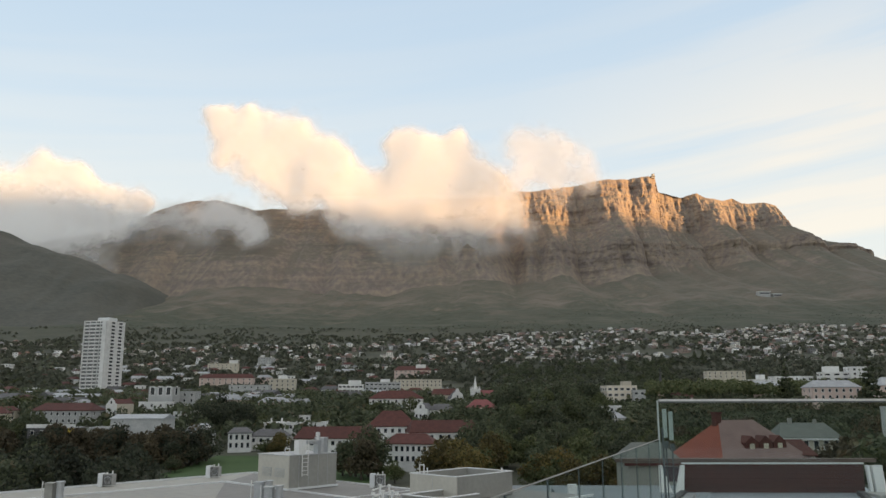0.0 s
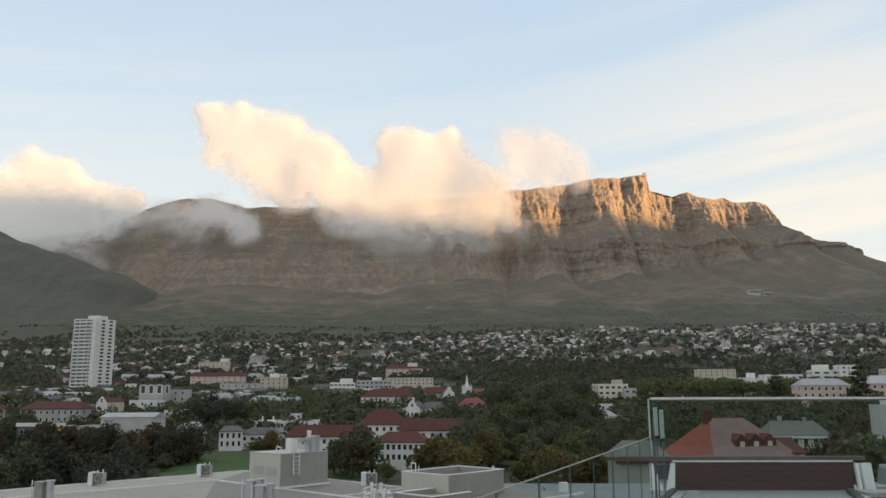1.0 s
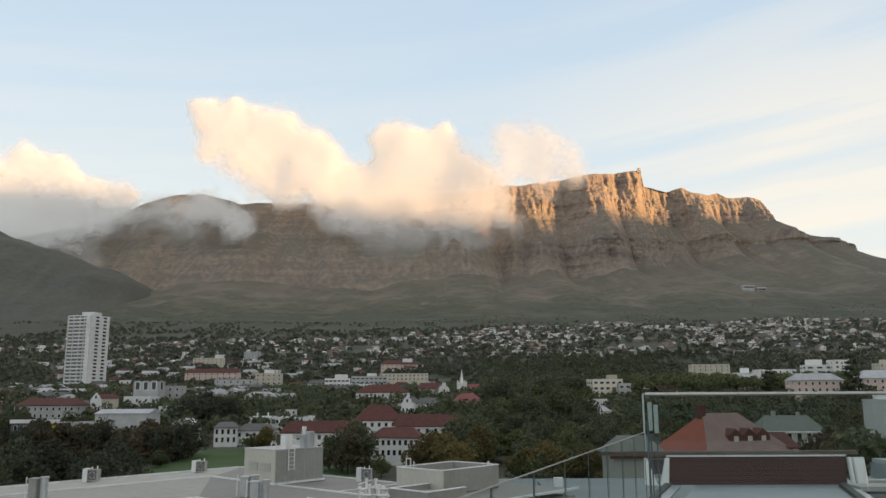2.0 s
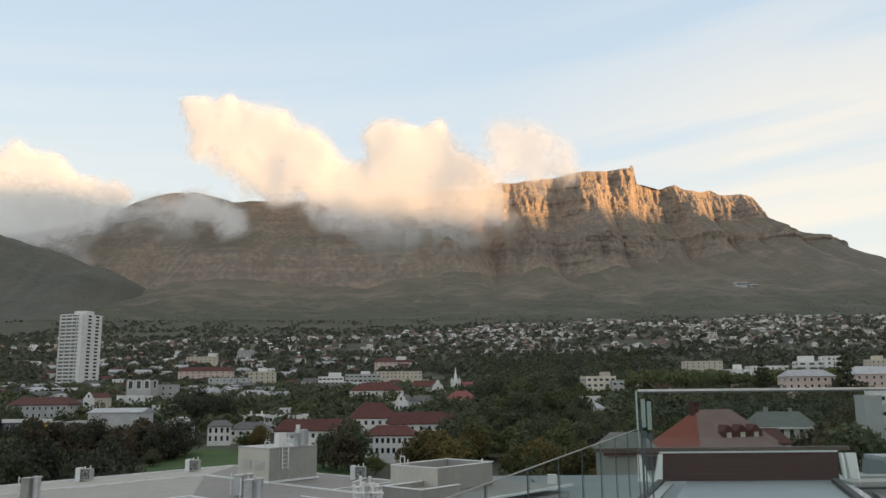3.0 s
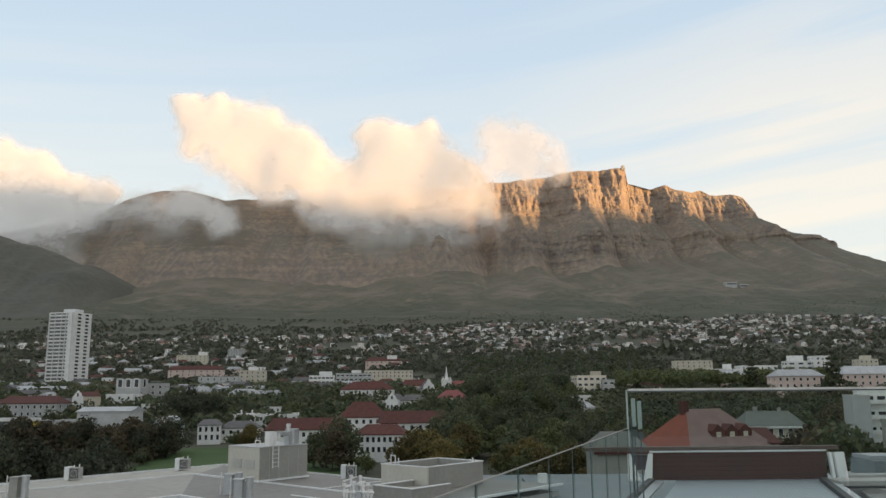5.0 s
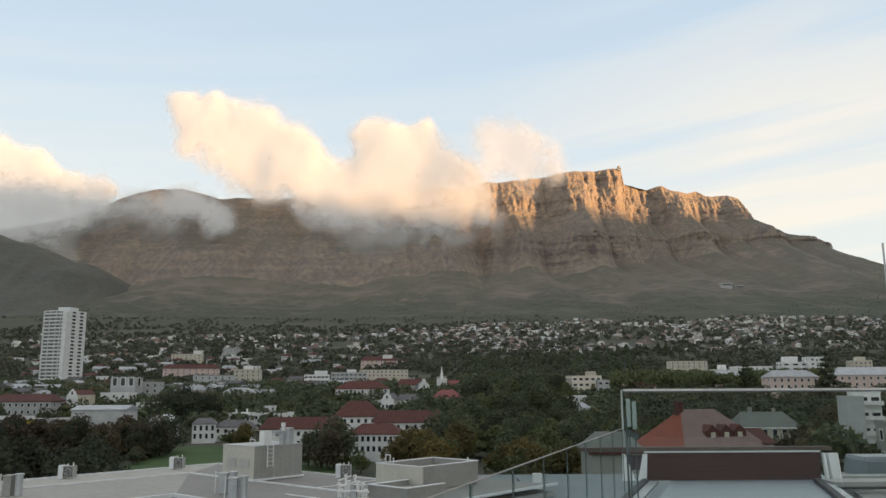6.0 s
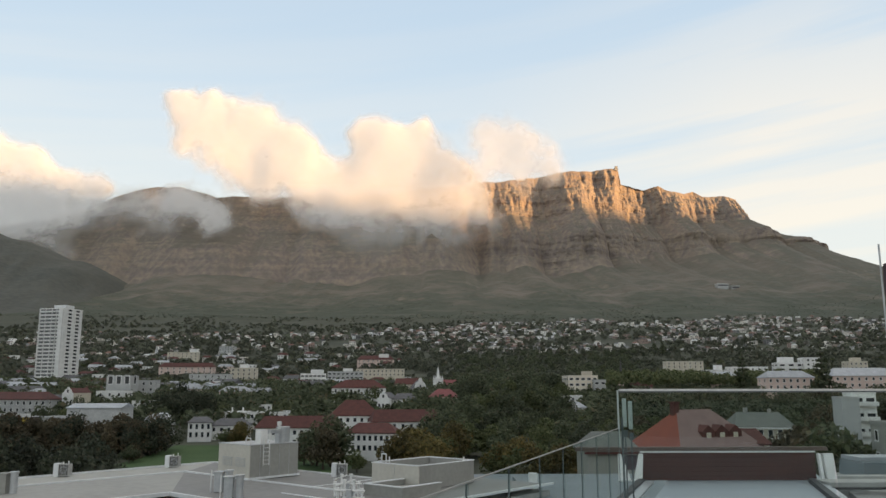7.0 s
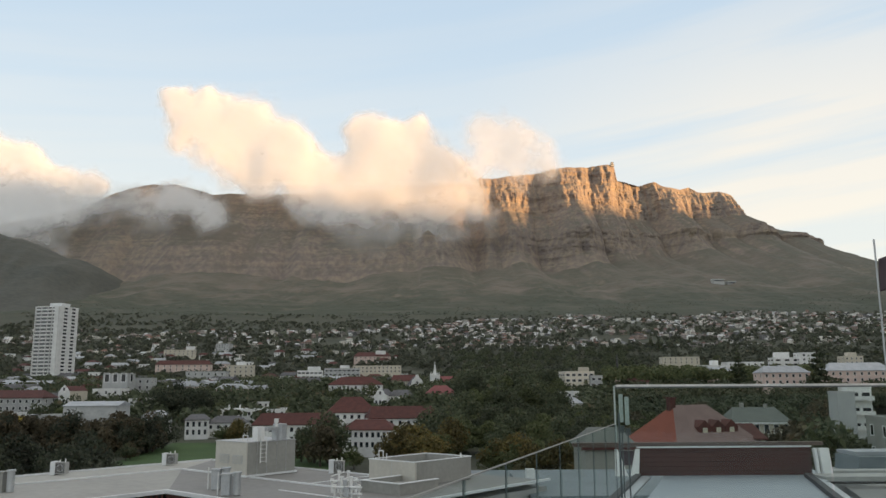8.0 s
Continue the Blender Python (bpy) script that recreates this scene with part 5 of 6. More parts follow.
def side_balustrade():
    """Frameless glass that runs away from the terrace, with a thin steel capping and slim posts."""
    thing = new("glass_balustrade")
    a = Vector((-1.3, 0, 0)) - RAIL_RUN * 1.2
    thing.matrix_basis = Matrix.Translation((a.x, a.y, EYE_Z - 0.44)) @ pose(0, 0, 0, 0, 0, math.degrees(math.atan2(RAIL_RUN.y, RAIL_RUN.x)))
    run = 10.75
    n = 14
    # joints fall at even steps along the run
    for k in range(n):
        x0, x1 = k * run / n + 0.008, (k + 1) * run / n - 0.008
        g = part("pane", boxes((x0, x1, -0.006, 0.006, -1.12, -0.012)), M_PANE, thing)
        g.visible_shadow = False
        part("post", boxes((x1 - 0.001, x1 + 0.017, 0.007, 0.012, -1.2, -0.012)), M_RAIL_DARK, thing)
    part("capping", boxes((0, run, -0.005, 0.005, -0.006, 0.0)), M_PANEL_GREY, thing)
    part("shoe", boxes((0, run, -0.05, 0.05, -1.24, -1.12)), M_GALV, thing)
    tagged(thing, "clear glass balustrade with a thin steel capping", "balustrade", "terrace balustrades")


M_RAIL_DARK = surface("dark_seal_and_underside", (0.06, 0.075, 0.08), (0.10, 0.12, 0.125), 3, 0.6, 0)


def front_balustrade():
    thing = new("glass_balustrade")
    y = 9.0
    x0, z = 2.07, EYE_Z - 0.03
    thing.matrix_basis = pose(x0, y, z, 0, 0, 0)
    for k in range(3):
        g = part("pane", boxes((0.02 + 2.4 * k, 2.39 + 2.4 * k, -0.007, 0.007, -1.28, -0.02)), M_PANE, thing)
        g.visible_shadow = False
    part("handrail", boxes((0.03, 7.3, -0.025, 0.025, -0.010, 0.014)), M_STEEL, thing, "brushed steel handrail")
    # dark strip added for the shaded underside of the handrail
    part("under_rail", boxes((0.03, 7.3, -0.018, 0.018, -0.026, -0.010)), M_RAIL_DARK, thing)
    part("pane_edge", boxes((0.002, 0.02, -0.009, 0.009, -0.62, 0.0)), M_PANE_EDGE, thing)
    part("corner_post", boxes((0.055, 0.075, 0.05, 0.07, -1.3, -0.30)), M_RAIL_DARK, thing)
    part("shoe", boxes((-0.05, 7.3, -0.05, 0.05, -1.42, -1.28)), M_GALV, thing)
    tagged(thing, "clear glass balustrade under a brushed steel handrail", "balustrade", "terrace balustrades")


side_balustrade(), front_balustrade()
fin = new("glass_fin")
fin.matrix_basis = pose(2.27, 9.6, EYE_Z)
part("leaf", boxes((0, 0.05, 0, 0.012, -0.46, -0.13)), M_PANE_EDGE, fin)
part("clamp", boxes((0.0, 0.055, -0.01, 0.02, -0.58, -0.50)), M_RAIL_DARK, fin)
part("stem", boxes((0.02, 0.035, 0, 0.012, -1.55, -0.58)), M_RAIL_DARK, fin)
tagged(fin, "narrow frosted glass fin at the balustrade's corner", "glass fin", "corner fins")
copy_thing(fin, pose(2.34, 9.6, EYE_Z - 0.03))

# ---- the roof terrace beyond: coated floor and a boarded screen between white fins ----
deck = new("deck_roof")
plan = ((2.2, -9.2), (5.1, -9.2), (7.5, -16.2), (4.9, -16.2))
for nm, mt, za, zb in (("slab", M_DECK, EYE_Z - 1.80, EYE_Z - 1.575), ("wall", M_CONCRETE, 0, EYE_Z - 1.81)):
    ob = part(nm, prism(bmesh.new(), plan, za, zb), mt, deck)
    ob.matrix_basis = pose(0, 0, 0, 90)
tagged(deck, "blue-grey coated roof terrace with a smooth worn floor", "roof")


def screen():
    thing = new("boarded_screen")
    y = 14.0
    x0, x1 = 3.59, 6.62
    zt, zb = 26.89, EYE_Z - 1.575
    thing.matrix_basis = pose(0, y, 0)
    n = 6
    for k in range(n):
        a = zb + (zt - zb) * k / n
        part("board", boxes((x0, x1, 0.0 + 0.004 * (k % 2), 0.03, a + 0.003, a + (zt - zb) / n - 0.003)), M_BROWN, thing)
    part("backing", boxes((x0, x1, 0.031, 0.06, zb, zt)), M_DARK, thing)
    part("trim", boxes((x0, x1, -0.03, 0.03, zt + 0.002, zt + 0.03)), M_BRIGHT, thing, "thin white trim")
    part("cap", boxes((2.48, 6.83, -0.04, 0.10, zt + 0.032, zt + 0.095)), M_BROWN_GREY, thing, "weathered brown cap board")
    tagged(thing, "low red-brown boarded screen with a white trim", "screen")
    for nm, xa, xb, xc, xd, zl in (("brace_fin", x0 - 0.04, x0 + 0.02, x0 - 0.14, x0 - 0.01, zb), ("brace_fin", x0 - 0.40, x0 - 0.36, x0 - 0.40, x0 - 0.19, zb),
                                   ("brace_fin", x1 + 0.0, x1 + 0.05, x1 + 0.04, x1 + 0.09, zb), ("brace_fin", x1 + 0.09, x1 + 0.26, x1 + 0.14, x1 + 0.30, zb)):
        f = new(nm)
        part("face", prism(bmesh.new(), [(xc, zl), (xd, zl), (xb, zt - 0.01), (xa, zt - 0.01)], y - 0.12, y - 0.045), M_BRIGHT, f)
        part("foot_plate", boxes((xc - 0.01, xd + 0.01, y - 0.16, y - 0.03, zl, zl + 0.02)), M_GALV, f)
        tagged(f, "white tapered brace fin beside the boarded screen", "brace", "screen braces")


M_BROWN_GREY = surface("weathered_brown_board", (0.085, 0.06, 0.05), (0.14, 0.10, 0.085), 1.2, 0.7, 0.2, stretch=(0.3, 1, 4))
screen()
for name, p, q in (("roof_kerb", (3.52, 13.7), (1.93, 9.6)), ("roof_kerb", (6.39, 13.7), (5.04, 9.6))):
    k = new(name)
    dx, dy = q[0] - p[0], q[1] - p[1]
    k.matrix_basis = pose(p[0], p[1], EYE_Z - 1.575, 0, 0, math.degrees(math.atan2(dy, dx)))
    run = math.hypot(dx, dy)
    part("kerb", boxes((0, run, -0.05, 0.05, 0, 0.07)), M_DARK, k)
    part("flashing", boxes((0, run, 0.05, 0.20, 0, 0.03)), M_GALV, k)
    tagged(k, "dark rubber kerb along the coated roof", "kerb", "roof kerbs")

# what stands beside the screen to the west
side = new("side_parapet")
part("ledge", boxes((6.36, 9.6, 13.0, 13.5, EYE_Z - 1.62, EYE_Z - 1.50)), M_CONCRETE, side)
part("seal", boxes((6.26, 9.6, 12.7, 12.8, EYE_Z - 1.575, EYE_Z - 1.54)), M_DARK, side)
part("coping", boxes((7.4, 10.6, 15.0, 15.3, EYE_Z - 1.70, EYE_Z - 1.62)), M_CONCRETE, side)
part("wall", boxes((7.36, 10.5, 13.1, 15.2, EYE_Z - 6, EYE_Z - 1.72)), M_CONCRETE, side)
tagged(side, "grey parapet with a pale coping beside the roof", "parapet")
unit2 = new("roof_light")
unit2.matrix_basis = pose(9.02, 17, 26.12)
part("box", prism(bmesh.new(), [(0, 0), (1.2, 0), (1.2, 0.32), (0.04, 0.32)], 0, 1.0), M_TEAL, unit2)
part("lid", boxes((0.12, 1.25, 0.3, 1.1, 0.325, 0.40)), M_GREY_ROOF, unit2)
part("plinth", boxes((-0.1, 1.3, -0.1, 1.2, -8, 0)), M_CONCRETE, unit2)
tagged(unit2, "blue-grey roof light on a low plinth", "roof light")

# the building that carries the terrace
own = new("terrace")
part("floor", boxes((-0.9, 9.5, -9, 8.9, EYE_Z - 1.85, EYE_Z - 1.62)), M_DECK, own)
part("wall", boxes((-0.8, 9.4, -8.9, 8.8, 0, EYE_Z - 1.85)), M_CONCRETE, own)
tagged(own, "roof terrace floor that carries the balustrades", "terrace")

# the grey roof strip past the kerb
strip = new("roof_strip")
ob = part("slab", prism(bmesh.new(), ((5.35, -9.2), (10.4, -9.2), (10.4, -13.0), (6.65, -13.0)), EYE_Z - 1.9, EYE_Z - 1.64), M_MEMBRANE_DARK, strip)
ob.matrix_basis = pose(0, 0, 0, 90)
ob = part("wall", prism(bmesh.new(), ((5.4, -9.3), (10.3, -9.3), (10.3, -12.9), (6.7, -12.9)), 0, EYE_Z - 1.91), M_CONCRETE, strip)
ob.matrix_basis = pose(0, 0, 0, 90)
tagged(strip, "grey membrane roof strip past the kerb", "roof")


def flagpole():
    """A leaning pole with a dark maroon flag hanging from it."""
    top, low = Vector((17.33, 30.00, 33.47)), Vector((17.33, 30.00, 21.45))
    foot = low + (top - low) * ((20.6 - low.z) / (top.z - low.z))
    thing = new("flagpole")
    part("pole", rods((foot, top, 0.035)), M_GALV, thing)
    part("base_plate", boxes((foot.x - 0.25, foot.x + 0.25, foot.y - 0.25, foot.y + 0.25, 20.6, 20.66)), M_GALV, thing)
    u, v = np.meshgrid(np.linspace(0, 1, 24), np.linspace(0, 1, 16))
    x0, z0 = 17.4, 32.69
    fx = x0 + 0.05 + 0.9 * u
    fy = 30 + 0.09 * np.sin(u * 11 + v * 2) + 0.03
    fz = z0 + 0.34 * u - 1.25 * v - 0.12 * u * v
    flag = new("flag", grid_mesh("flag", fx, fy, fz))
    flag.data.materials.append(M_DARK_BLUE)
    flag.parent = thing
    flag.modifiers.new("cloth", "SOLIDIFY").thickness = 0.01
    tagged(thing, "leaning grey flagpole with a dark maroon flag", "flagpole")


flagpole()

# ---- trees: a few kinds built once, then set out ----
KINDS = {
    "dark": [tree("tree", "dark evergreen tree with a dense rounded crown", 11, 5.2, s, M_LEAF_DARK, 2000, 0.36) for s in (1, 2, 3)],
    "deep": [tree("tree", "evergreen tree with a dense crown, leaves darkened for shade", 11, 5.2, s, M_LEAF_SHADE, 2000, 0.34) for s in (12, 13)],
    "green": [tree("tree", "green leafy tree with an uneven crown", 9.5, 4.6, s, M_LEAF_GREEN, 1900, 0.35) for s in (4, 5)],
    "autumn": [tree("tree", "autumn tree with olive and orange leaves", 10, 5.4, s, M_LEAF_AUTUMN, 2100, 0.36) for s in (6, 7)],
    "bronze": [tree("tree", "bronze-leaved tree beside the field", 10, 5.0, s, M_LEAF_BROWN, 2000, 0.36) for s in (8, 9)],
    "conifer": [tree("conifer", "tall dark conifer with layered branches", 19, 5.0, s, M_LEAF_DARK, 2600, 0.45, True) for s in (10, 11)],
}
rng = np.random.default_rng(77)
planted = set()


def plant(kind, x, y, size, lift=0.0):
    src = KINDS[kind][int(rng.integers(len(KINDS[kind])))]
    z = float(ground_z(np.array(x), np.array(y))) - 0.2 + lift
    m = pose(x, y, z, 0, 0, float(rng.uniform(0, 360))) @ Matrix.Diagonal((size, size, size * float(rng.uniform(0.88, 1.12)), 1))
    if src.name not in planted:
        planted.add(src.name)
        src.matrix_basis = m
        return
    t = copy_thing(src, Matrix())
    t.matrix_basis = m


def grove(kinds, x0, x1, y0, y1, count, size=(0.8, 1.2), top=None):
    """Trees scattered over a strip; x is given as bearing (across / ahead), so that strips fan out."""
    for _ in range(count):
        y = float(rng.uniform(y0, y1))
        x = float(rng.uniform(x0, x1)) * y
        plant(kinds[int(rng.integers(len(kinds)))], x, y, float(rng.uniform(*size)))


# the trees before the field, their leaves painted dark for shade, the row behind it
grove(("deep", "deep", "dark"), -0.66, -0.40, 165, 215, 28, (1.1, 1.45))
grove(("deep", "bronze", "bronze"), -0.62, -0.322, 286, 316, 58, (1.15, 1.55))
grove(("dark", "green"), -0.62, -0.42, 335, 385, 18, (1.05, 1.45))
grove(("bronze", "dark", "green"), -0.40, -0.345, 262, 290, 4, (0.6, 0.9))
grove(("green", "autumn"), -0.262, -0.235, 315, 335, 4, (0.8, 1.0))
grove(("deep",), -0.345, -0.27, 392, 430, 9, (1.2, 1.6))
grove(("green", "dark"), -0.24, -0.19, 262, 282, 2, (0.7, 0.95))
# before and beside the school
grove(("dark", "bronze"), -0.160, -0.122, 248, 268, 4, (1.2, 1.5))
grove(("green", "bronze"), -0.112, -0.085, 245, 262, 2, (0.6, 0.8))
grove(("autumn", "green", "autumn"), -0.040, 0.045, 228, 262, 16, (1.05, 1.35))
grove(("autumn", "autumn", "green"), 0.078, 0.165, 200, 238, 14, (1.0, 1.3))
grove(("dark", "green"), -0.02, 0.20, 268, 330, 32, (1.2, 1.6))
grove(("dark", "green", "dark"), 0.035, 0.165, 335, 520, 42, (1.2, 1.75))
grove(("dark", "green"), 0.165, 0.24, 250, 380, 18, (1.1, 1.6))
# the wood behind the balustrade
grove(("green", "dark", "bronze"), 0.24, 0.56, 215, 300, 46, (1.35, 1.9))
grove(("dark", "bronze", "green"), 0.45, 0.515, 135, 185, 9, (1.5, 2.1))
grove(("green", "dark"), 0.485, 0.60, 118, 160, 14, (1.7, 2.3))
for px, y, s in ((0.39, 480, 1.55), (0.49, 400, 1.95), (0.48, 520, 1.2), (0.23, 620, 0.9), (0.29, 1150, 1.3), (0.28, 1180, 1.2), (-0.32, 430, 0.9)):
    plant("conifer", px * y, y, s)

# ---- houses of the middle distance, each a thing of its own ----
MIDDLE = []
HOUSE_KINDS = (("white", M_WHITE, "hip", M_RED_TILE, "white house under a red tiled roof"), ("cream", M_CREAM, "hip", M_RED_TILE, "cream house under a red tiled roof"),
               ("white", M_WHITE, "flat", M_WHITE_ROOF, "white flat-roofed house on the slope"), ("white", M_WHITE, "gable", M_GREY_ROOF, "white house with a grey sheet roof"),
               ("pink", M_PINK, "hip", M_GREY_ROOF, "faded pink house with a grey roof"), ("white", M_WHITE, "gable", M_DARK_ROOF, "white house with a dark slate roof"))
for i, (_, wall, roof, rm, label) in enumerate(HOUSE_KINDS):
    MIDDLE.append(building("house", label, 0, 0, 6.2 if roof != "flat" else 7.2, 12 + i, 9, 0, wall, roof, rm, rise=2.6, floors=2, bays=4, side_bays=2, category="house", group="hillside houses", base=0))
first_used = set()


def set_house(x, y, turn, scale):
    k = int(rng.integers(len(MIDDLE)))
    z = float(ground_z(np.array(x), np.array(y))) - 1.6
    m = pose(x, y, z, 0, 0, turn) @ Matrix.Diagonal((scale, scale, scale, 1))
    if k not in first_used:
        first_used.add(k)
        MIDDLE[k].matrix_basis = m
    else:
        copy_thing(MIDDLE[k], Matrix()).matrix_basis = m


count = 0
while count < 150:
    y = float(rng.uniform(470, 1120))
    b = float(rng.uniform(-0.64, 0.64))
    if -0.03 < b < 0.30 or (b >= 0.30 and not 560 < y < 800) or (b > 0.3 and rng.uniform() < 0.5) or (y < 560 and -0.2 < b < 0.0):
        continue
    set_house(b * y, y, float(rng.choice([-25, -10, 5, 15, 95])), float(rng.uniform(0.75, 1.2)))
    count += 1

count = 0
while count < 62:
    y = float(rng.uniform(415, 700))
    b = float(rng.uniform(-0.60, -0.20))
    x = b * y
    if any(math.hypot(x - p[0], y - p[1]) < 11 + p[2] / 2 or (0 < p[1] - y < 60 and abs(x / y - p[0] / p[1]) * y < 7 + p[2] / 2) for p in PLACED):
        continue
    PLACED.append((x, y, 13))
    set_house(x, y, float(rng.choice([-25, -10, 5, 15, 95])), float(rng.uniform(0.7, 1.1)))
    count += 1

# ---- the far slope: too many houses and trees to count ----
def far_houses(n):
    """Small blocks with roofs and dark windows, in rows that follow the slope."""
    verts, faces, slots = [], [], []
    for _ in range(n):
        b = float(rng.uniform(-0.66, 0.66))
        top = 1500 if b < -0.1 else 1500 + min(1, (b + 0.1) / 0.25) * 430
        y = float(rng.uniform(1080 if b < -0.1 else 1190, top))
        if rng.uniform() > (0.28 if b < -0.1 else 0.95 if b < 0.42 else 0.6):
            continue
        if smooth_noise(np.array(b * y / 90.0 + 40), np.array(y / 90.0), 7) < 0.34:
            continue
        y = round(y / 26) * 26 + float(rng.uniform(-5, 5))
        x = b * y
        w, d, h = float(rng.uniform(4, 11)), float(rng.uniform(5, 9)), float(rng.choice([2.6, 3.6, 5.5, 7.5], p=[0.35, 0.35, 0.22, 0.08]))
        z = float(ground_z(np.array(x), np.array(y)))
        turn = radians(float(rng.choice([-20, 0, 10, 30])))
        c, s = math.cos(turn), math.sin(turn)

        def put(pts, quads, slot):
            k = len(verts)
            verts.extend((x + c * p[0] - s * p[1], y + s * p[0] + c * p[1], z + p[2]) for p in pts)
            faces.extend(tuple(k + i for i in q) for q in quads)
            slots.extend([slot] * len(quads))

        hw, hd = w / 2, d / 2
        cube = ((0, 1, 5, 4), (1, 2, 6, 5), (2, 3, 7, 6), (3, 0, 4, 7), (4, 5, 6, 7))
        put([(-hw, -hd, -3), (hw, -hd, -3), (hw, hd, -3), (-hw, hd, -3), (-hw, -hd, h), (hw, -hd, h), (hw, hd, h), (-hw, hd, h)], cube, 0)
        if rng.uniform() < 0.45:
            e, r, q = 0.4, float(rng.uniform(1.6, 2.8)), hw * 0.55
            put([(-hw - e, -hd - e, h), (hw + e, -hd - e, h), (hw + e, hd + e, h), (-hw - e, hd + e, h), (-q, 0, h + r), (q, 0, h + r)], ((0, 1, 5, 4), (1, 2, 5), (2, 3, 4, 5), (3, 0, 4)), 1)
        for i in range(max(2, int(w / 3.2))):
            for f in range(1 if h < 5 else 2):
                xa = -hw + w * (i + 0.28) / max(2, int(w / 3.2))
                za = h - 1.2 - 3 * f
                put([(xa, -hd - 0.08, za - 1.3), (xa + 1.4, -hd - 0.08, za - 1.3), (xa + 1.4, -hd - 0.08, za), (xa, -hd - 0.08, za)], ((0, 1, 2, 3),), 2)
    me = bpy.data.meshes.new("far_houses")
    me.from_pydata(verts, [], faces)
    me.polygons.foreach_set("material_index", np.array(slots, dtype=np.int32))
    for m in (M_FAR_WALL, M_FAR_ROOF, M_GLASS_DARK):
        me.materials.append(m)
    return tagged(new("far_houses", me), "hundreds of small pale houses spread over the slope", "houses", kind="stuff")


M_FAR_WALL = island_mat("far_house_walls", ((0.82, 0.81, 0.78), (0.66, 0.63, 0.57), (0.30, 0.28, 0.26), (0.78, 0.75, 0.69), (0.30, 0.23, 0.20), (0.76, 0.76, 0.76), (0.20, 0.20, 0.20), (0.40, 0.36, 0.33)))
M_FAR_ROOF = island_mat("far_house_roofs", ((0.18, 0.09, 0.075), (0.26, 0.14, 0.11), (0.22, 0.23, 0.24), (0.58, 0.59, 0.59), (0.10, 0.10, 0.10), (0.30, 0.24, 0.21)), noise_scale=0.1)
far_houses(4300)


def far_wood(name, label, n, b0, b1, y0, y1, leaf, cards=26, lift=0.0, fall=1.0):
    """Tree crowns by the thousand, each a loose heap of leaf sprays."""
    b, y = rng.uniform(b0, b1, n), y0 + (y1 - y0) * rng.uniform(0, 1, n) ** fall
    x = b * y
    edge = np.interp(b, [-0.5, -0.1, 0.15], [1480, 1560, 1830])
    keep = smooth_noise(x / 70.0 + 90, y / 70.0 + 90, 3) > 0.22 + 0.28 * np.clip((y - edge) / 260, 0, 1)
    x, y = x[keep], y[keep]
    r = rng.uniform(2.6, 5.6, len(x)) * np.interp(y, [700, 1500, 2000], [1.1, 0.95, 0.6])
    c = np.stack([x, y, ground_z(x, y) + r * 0.75 + lift], 1)
    every = np.repeat(np.arange(len(x)), cards)
    way = rng.normal(size=(len(every), 3))
    way /= np.linalg.norm(way, axis=1)[:, None]
    way[:, 2] = np.abs(way[:, 2]) * 1.2 - 0.25
    mid = c[every] + way * (r[every] * rng.uniform(0.55, 1.1, len(every)))[:, None]
    u = rng.normal(size=(len(every), 3))
    u /= np.linalg.norm(u, axis=1)[:, None]
    w = np.cross(u, way)
    w /= np.linalg.norm(w, axis=1)[:, None] + 1e-6
    s = (r[every] * rng.uniform(0.28, 0.5, len(every)) * (26 / cards) ** 0.5 * 0.85)[:, None]
    me = quads_mesh(name, np.stack([mid - u * s, mid - w * s, mid + u * s, mid + w * s], 1))
    me.materials.append(leaf)
    return tagged(new(name, me), label, "trees", kind="stuff")


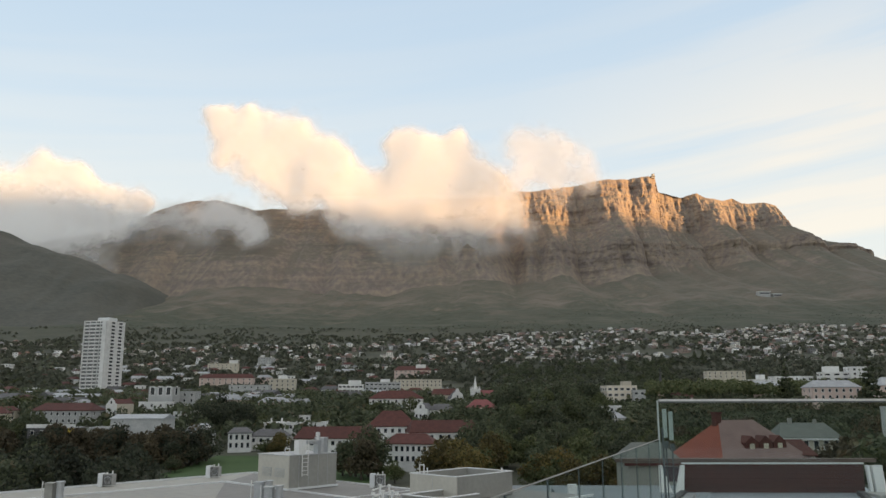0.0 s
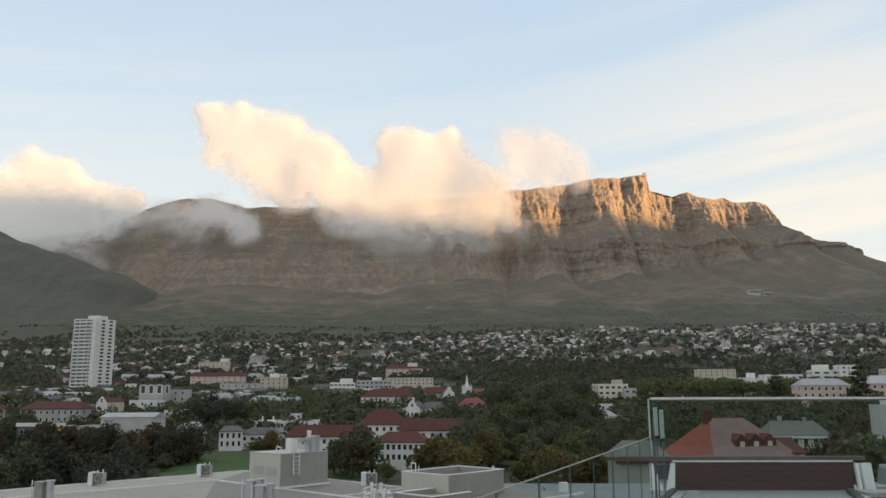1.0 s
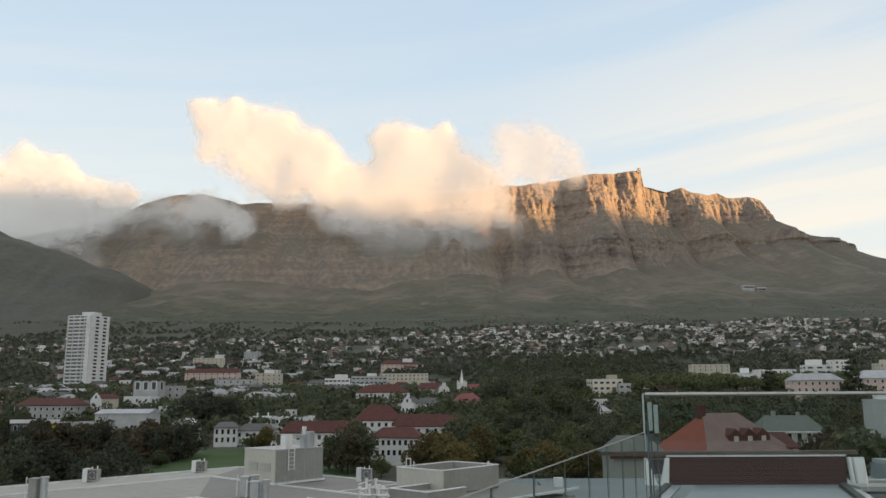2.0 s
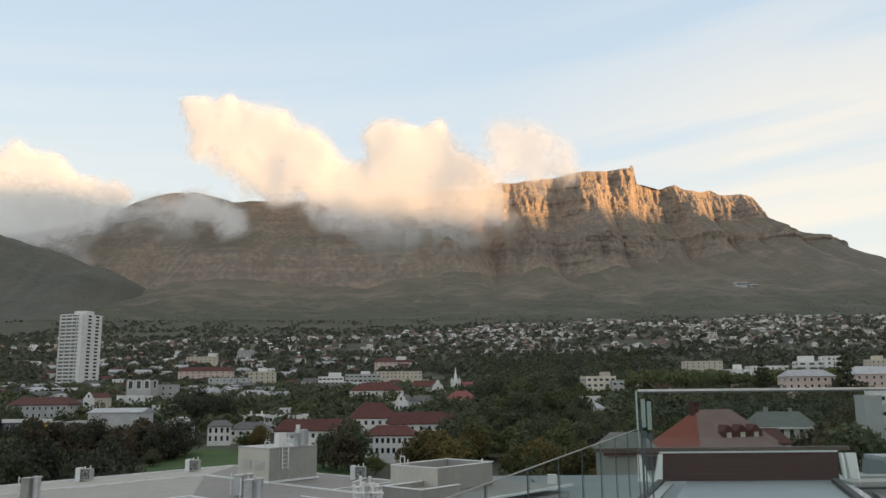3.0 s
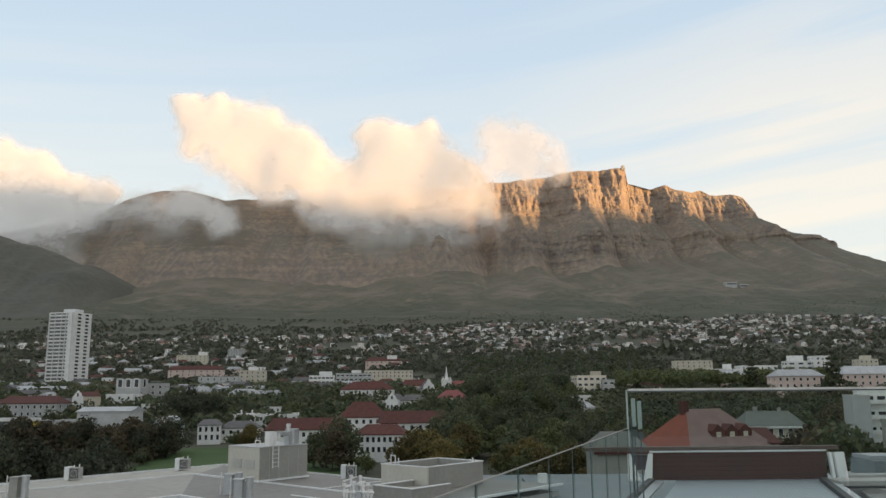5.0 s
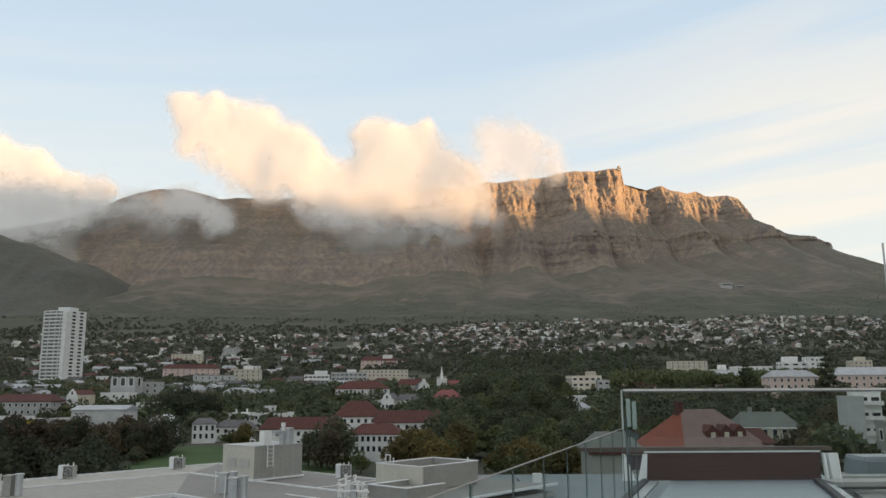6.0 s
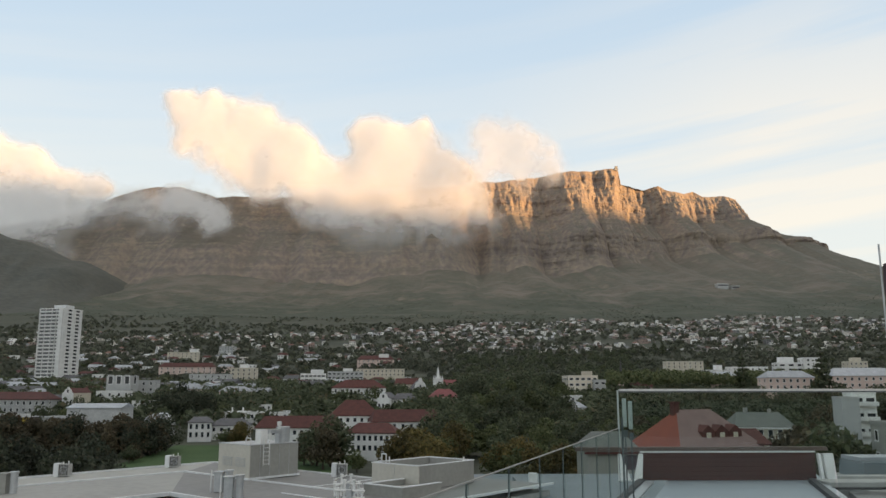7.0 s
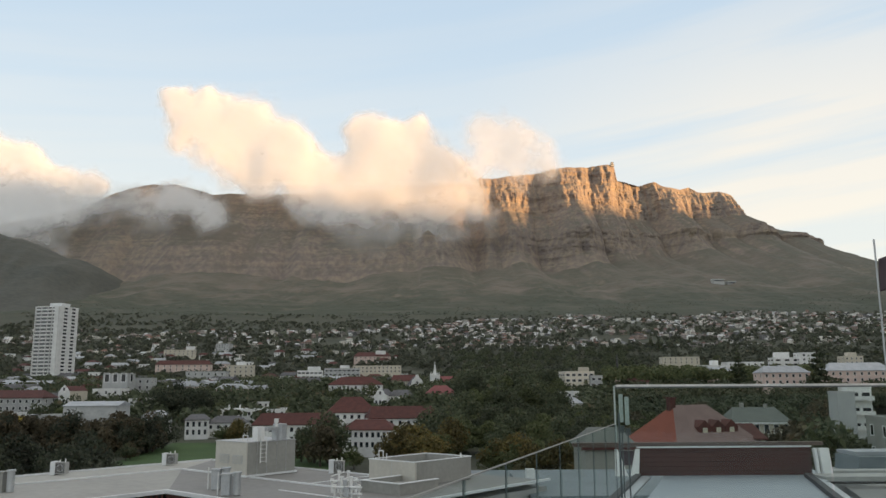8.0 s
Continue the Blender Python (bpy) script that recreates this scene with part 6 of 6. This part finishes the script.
def slope_wood(n):
    """Bushes and trees thinning out up the mountain's lower slopes."""
    row = (rng.uniform(0, 1, n) ** 1.6 * 26).astype(int)
    col = rng.integers(60, U.shape[1] - 60, n)
    x, y, z = U[row, col] + rng.uniform(-3, 3, n), MY[row, col], MZ[row, col]
    keep = (np.abs(x / y) < 0.68) & (smooth_noise(x / 120.0 + 10, y / 90.0, 13) > 0.25 + 0.40 * row / 26)
    x, y, z = x[keep], y[keep], z[keep]
    r = rng.uniform(1.0, 2.6, len(x))
    c = np.stack([x, y, z + r * 0.4], 1)
    every = np.repeat(np.arange(len(x)), 9)
    way = rng.normal(size=(len(every), 3))
    way /= np.linalg.norm(way, axis=1)[:, None]
    mid = c[every] + way * (r[every] * rng.uniform(0.4, 1.0, len(every)))[:, None] * np.array([1.3, 1.3, 0.6])
    u = rng.normal(size=(len(every), 3))
    u /= np.linalg.norm(u, axis=1)[:, None]
    w = np.cross(u, way)
    w /= np.linalg.norm(w, axis=1)[:, None] + 1e-6
    s = (r[every] * 0.42)[:, None]
    me = quads_mesh("slope_trees", np.stack([mid - u * s, mid - w * s, mid + u * s, mid + w * s], 1))
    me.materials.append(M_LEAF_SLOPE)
    return tagged(new("slope_trees", me), "bushes and trees thinning out up the mountain slope", "trees", kind="stuff")


# paler still than the far leaves: the slope's haze is painted in here
M_LEAF_SLOPE = leaf_mat("haze_paled_slope_leaves", (0.125, 0.142, 0.105), (0.165, 0.172, 0.130), (0.17, 0.16, 0.12))
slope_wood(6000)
far_wood("far_trees", "garden trees between the far houses, leaves paled for haze", 8500, -0.68, 0.68, 760, 1955, M_LEAF_FAR, 18, 0.0, 1.25)
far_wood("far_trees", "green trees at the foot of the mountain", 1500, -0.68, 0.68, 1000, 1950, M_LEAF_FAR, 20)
far_wood("garden_trees", "dark garden trees among the nearer houses", 1300, -0.66, 0.66, 400, 800, M_LEAF_DARK, 270)
far_wood("garden_trees", "mixed green garden trees among the nearer houses", 500, -0.66, 0.66, 400, 1000, M_LEAF_GREEN, 220)
far_wood("garden_trees", "tall trees before the western apartment blocks", 300, 0.24, 0.64, 340, 430, M_LEAF_DARK, 150, 5.0)
far_wood("garden_trees", "tall green trees before the western flats", 330, 0.22, 0.64, 470, 605, M_LEAF_GREEN, 130, 8.0)
far_wood("garden_trees", "tall dark trees in the valley park", 460, 0.03, 0.26, 520, 1150, M_LEAF_DARK, 110, 4.0)
far_wood("undergrowth", "low bushes and hedges across the town", 2200, -0.68, 0.68, 362, 700, M_LEAF_DARK, 70)
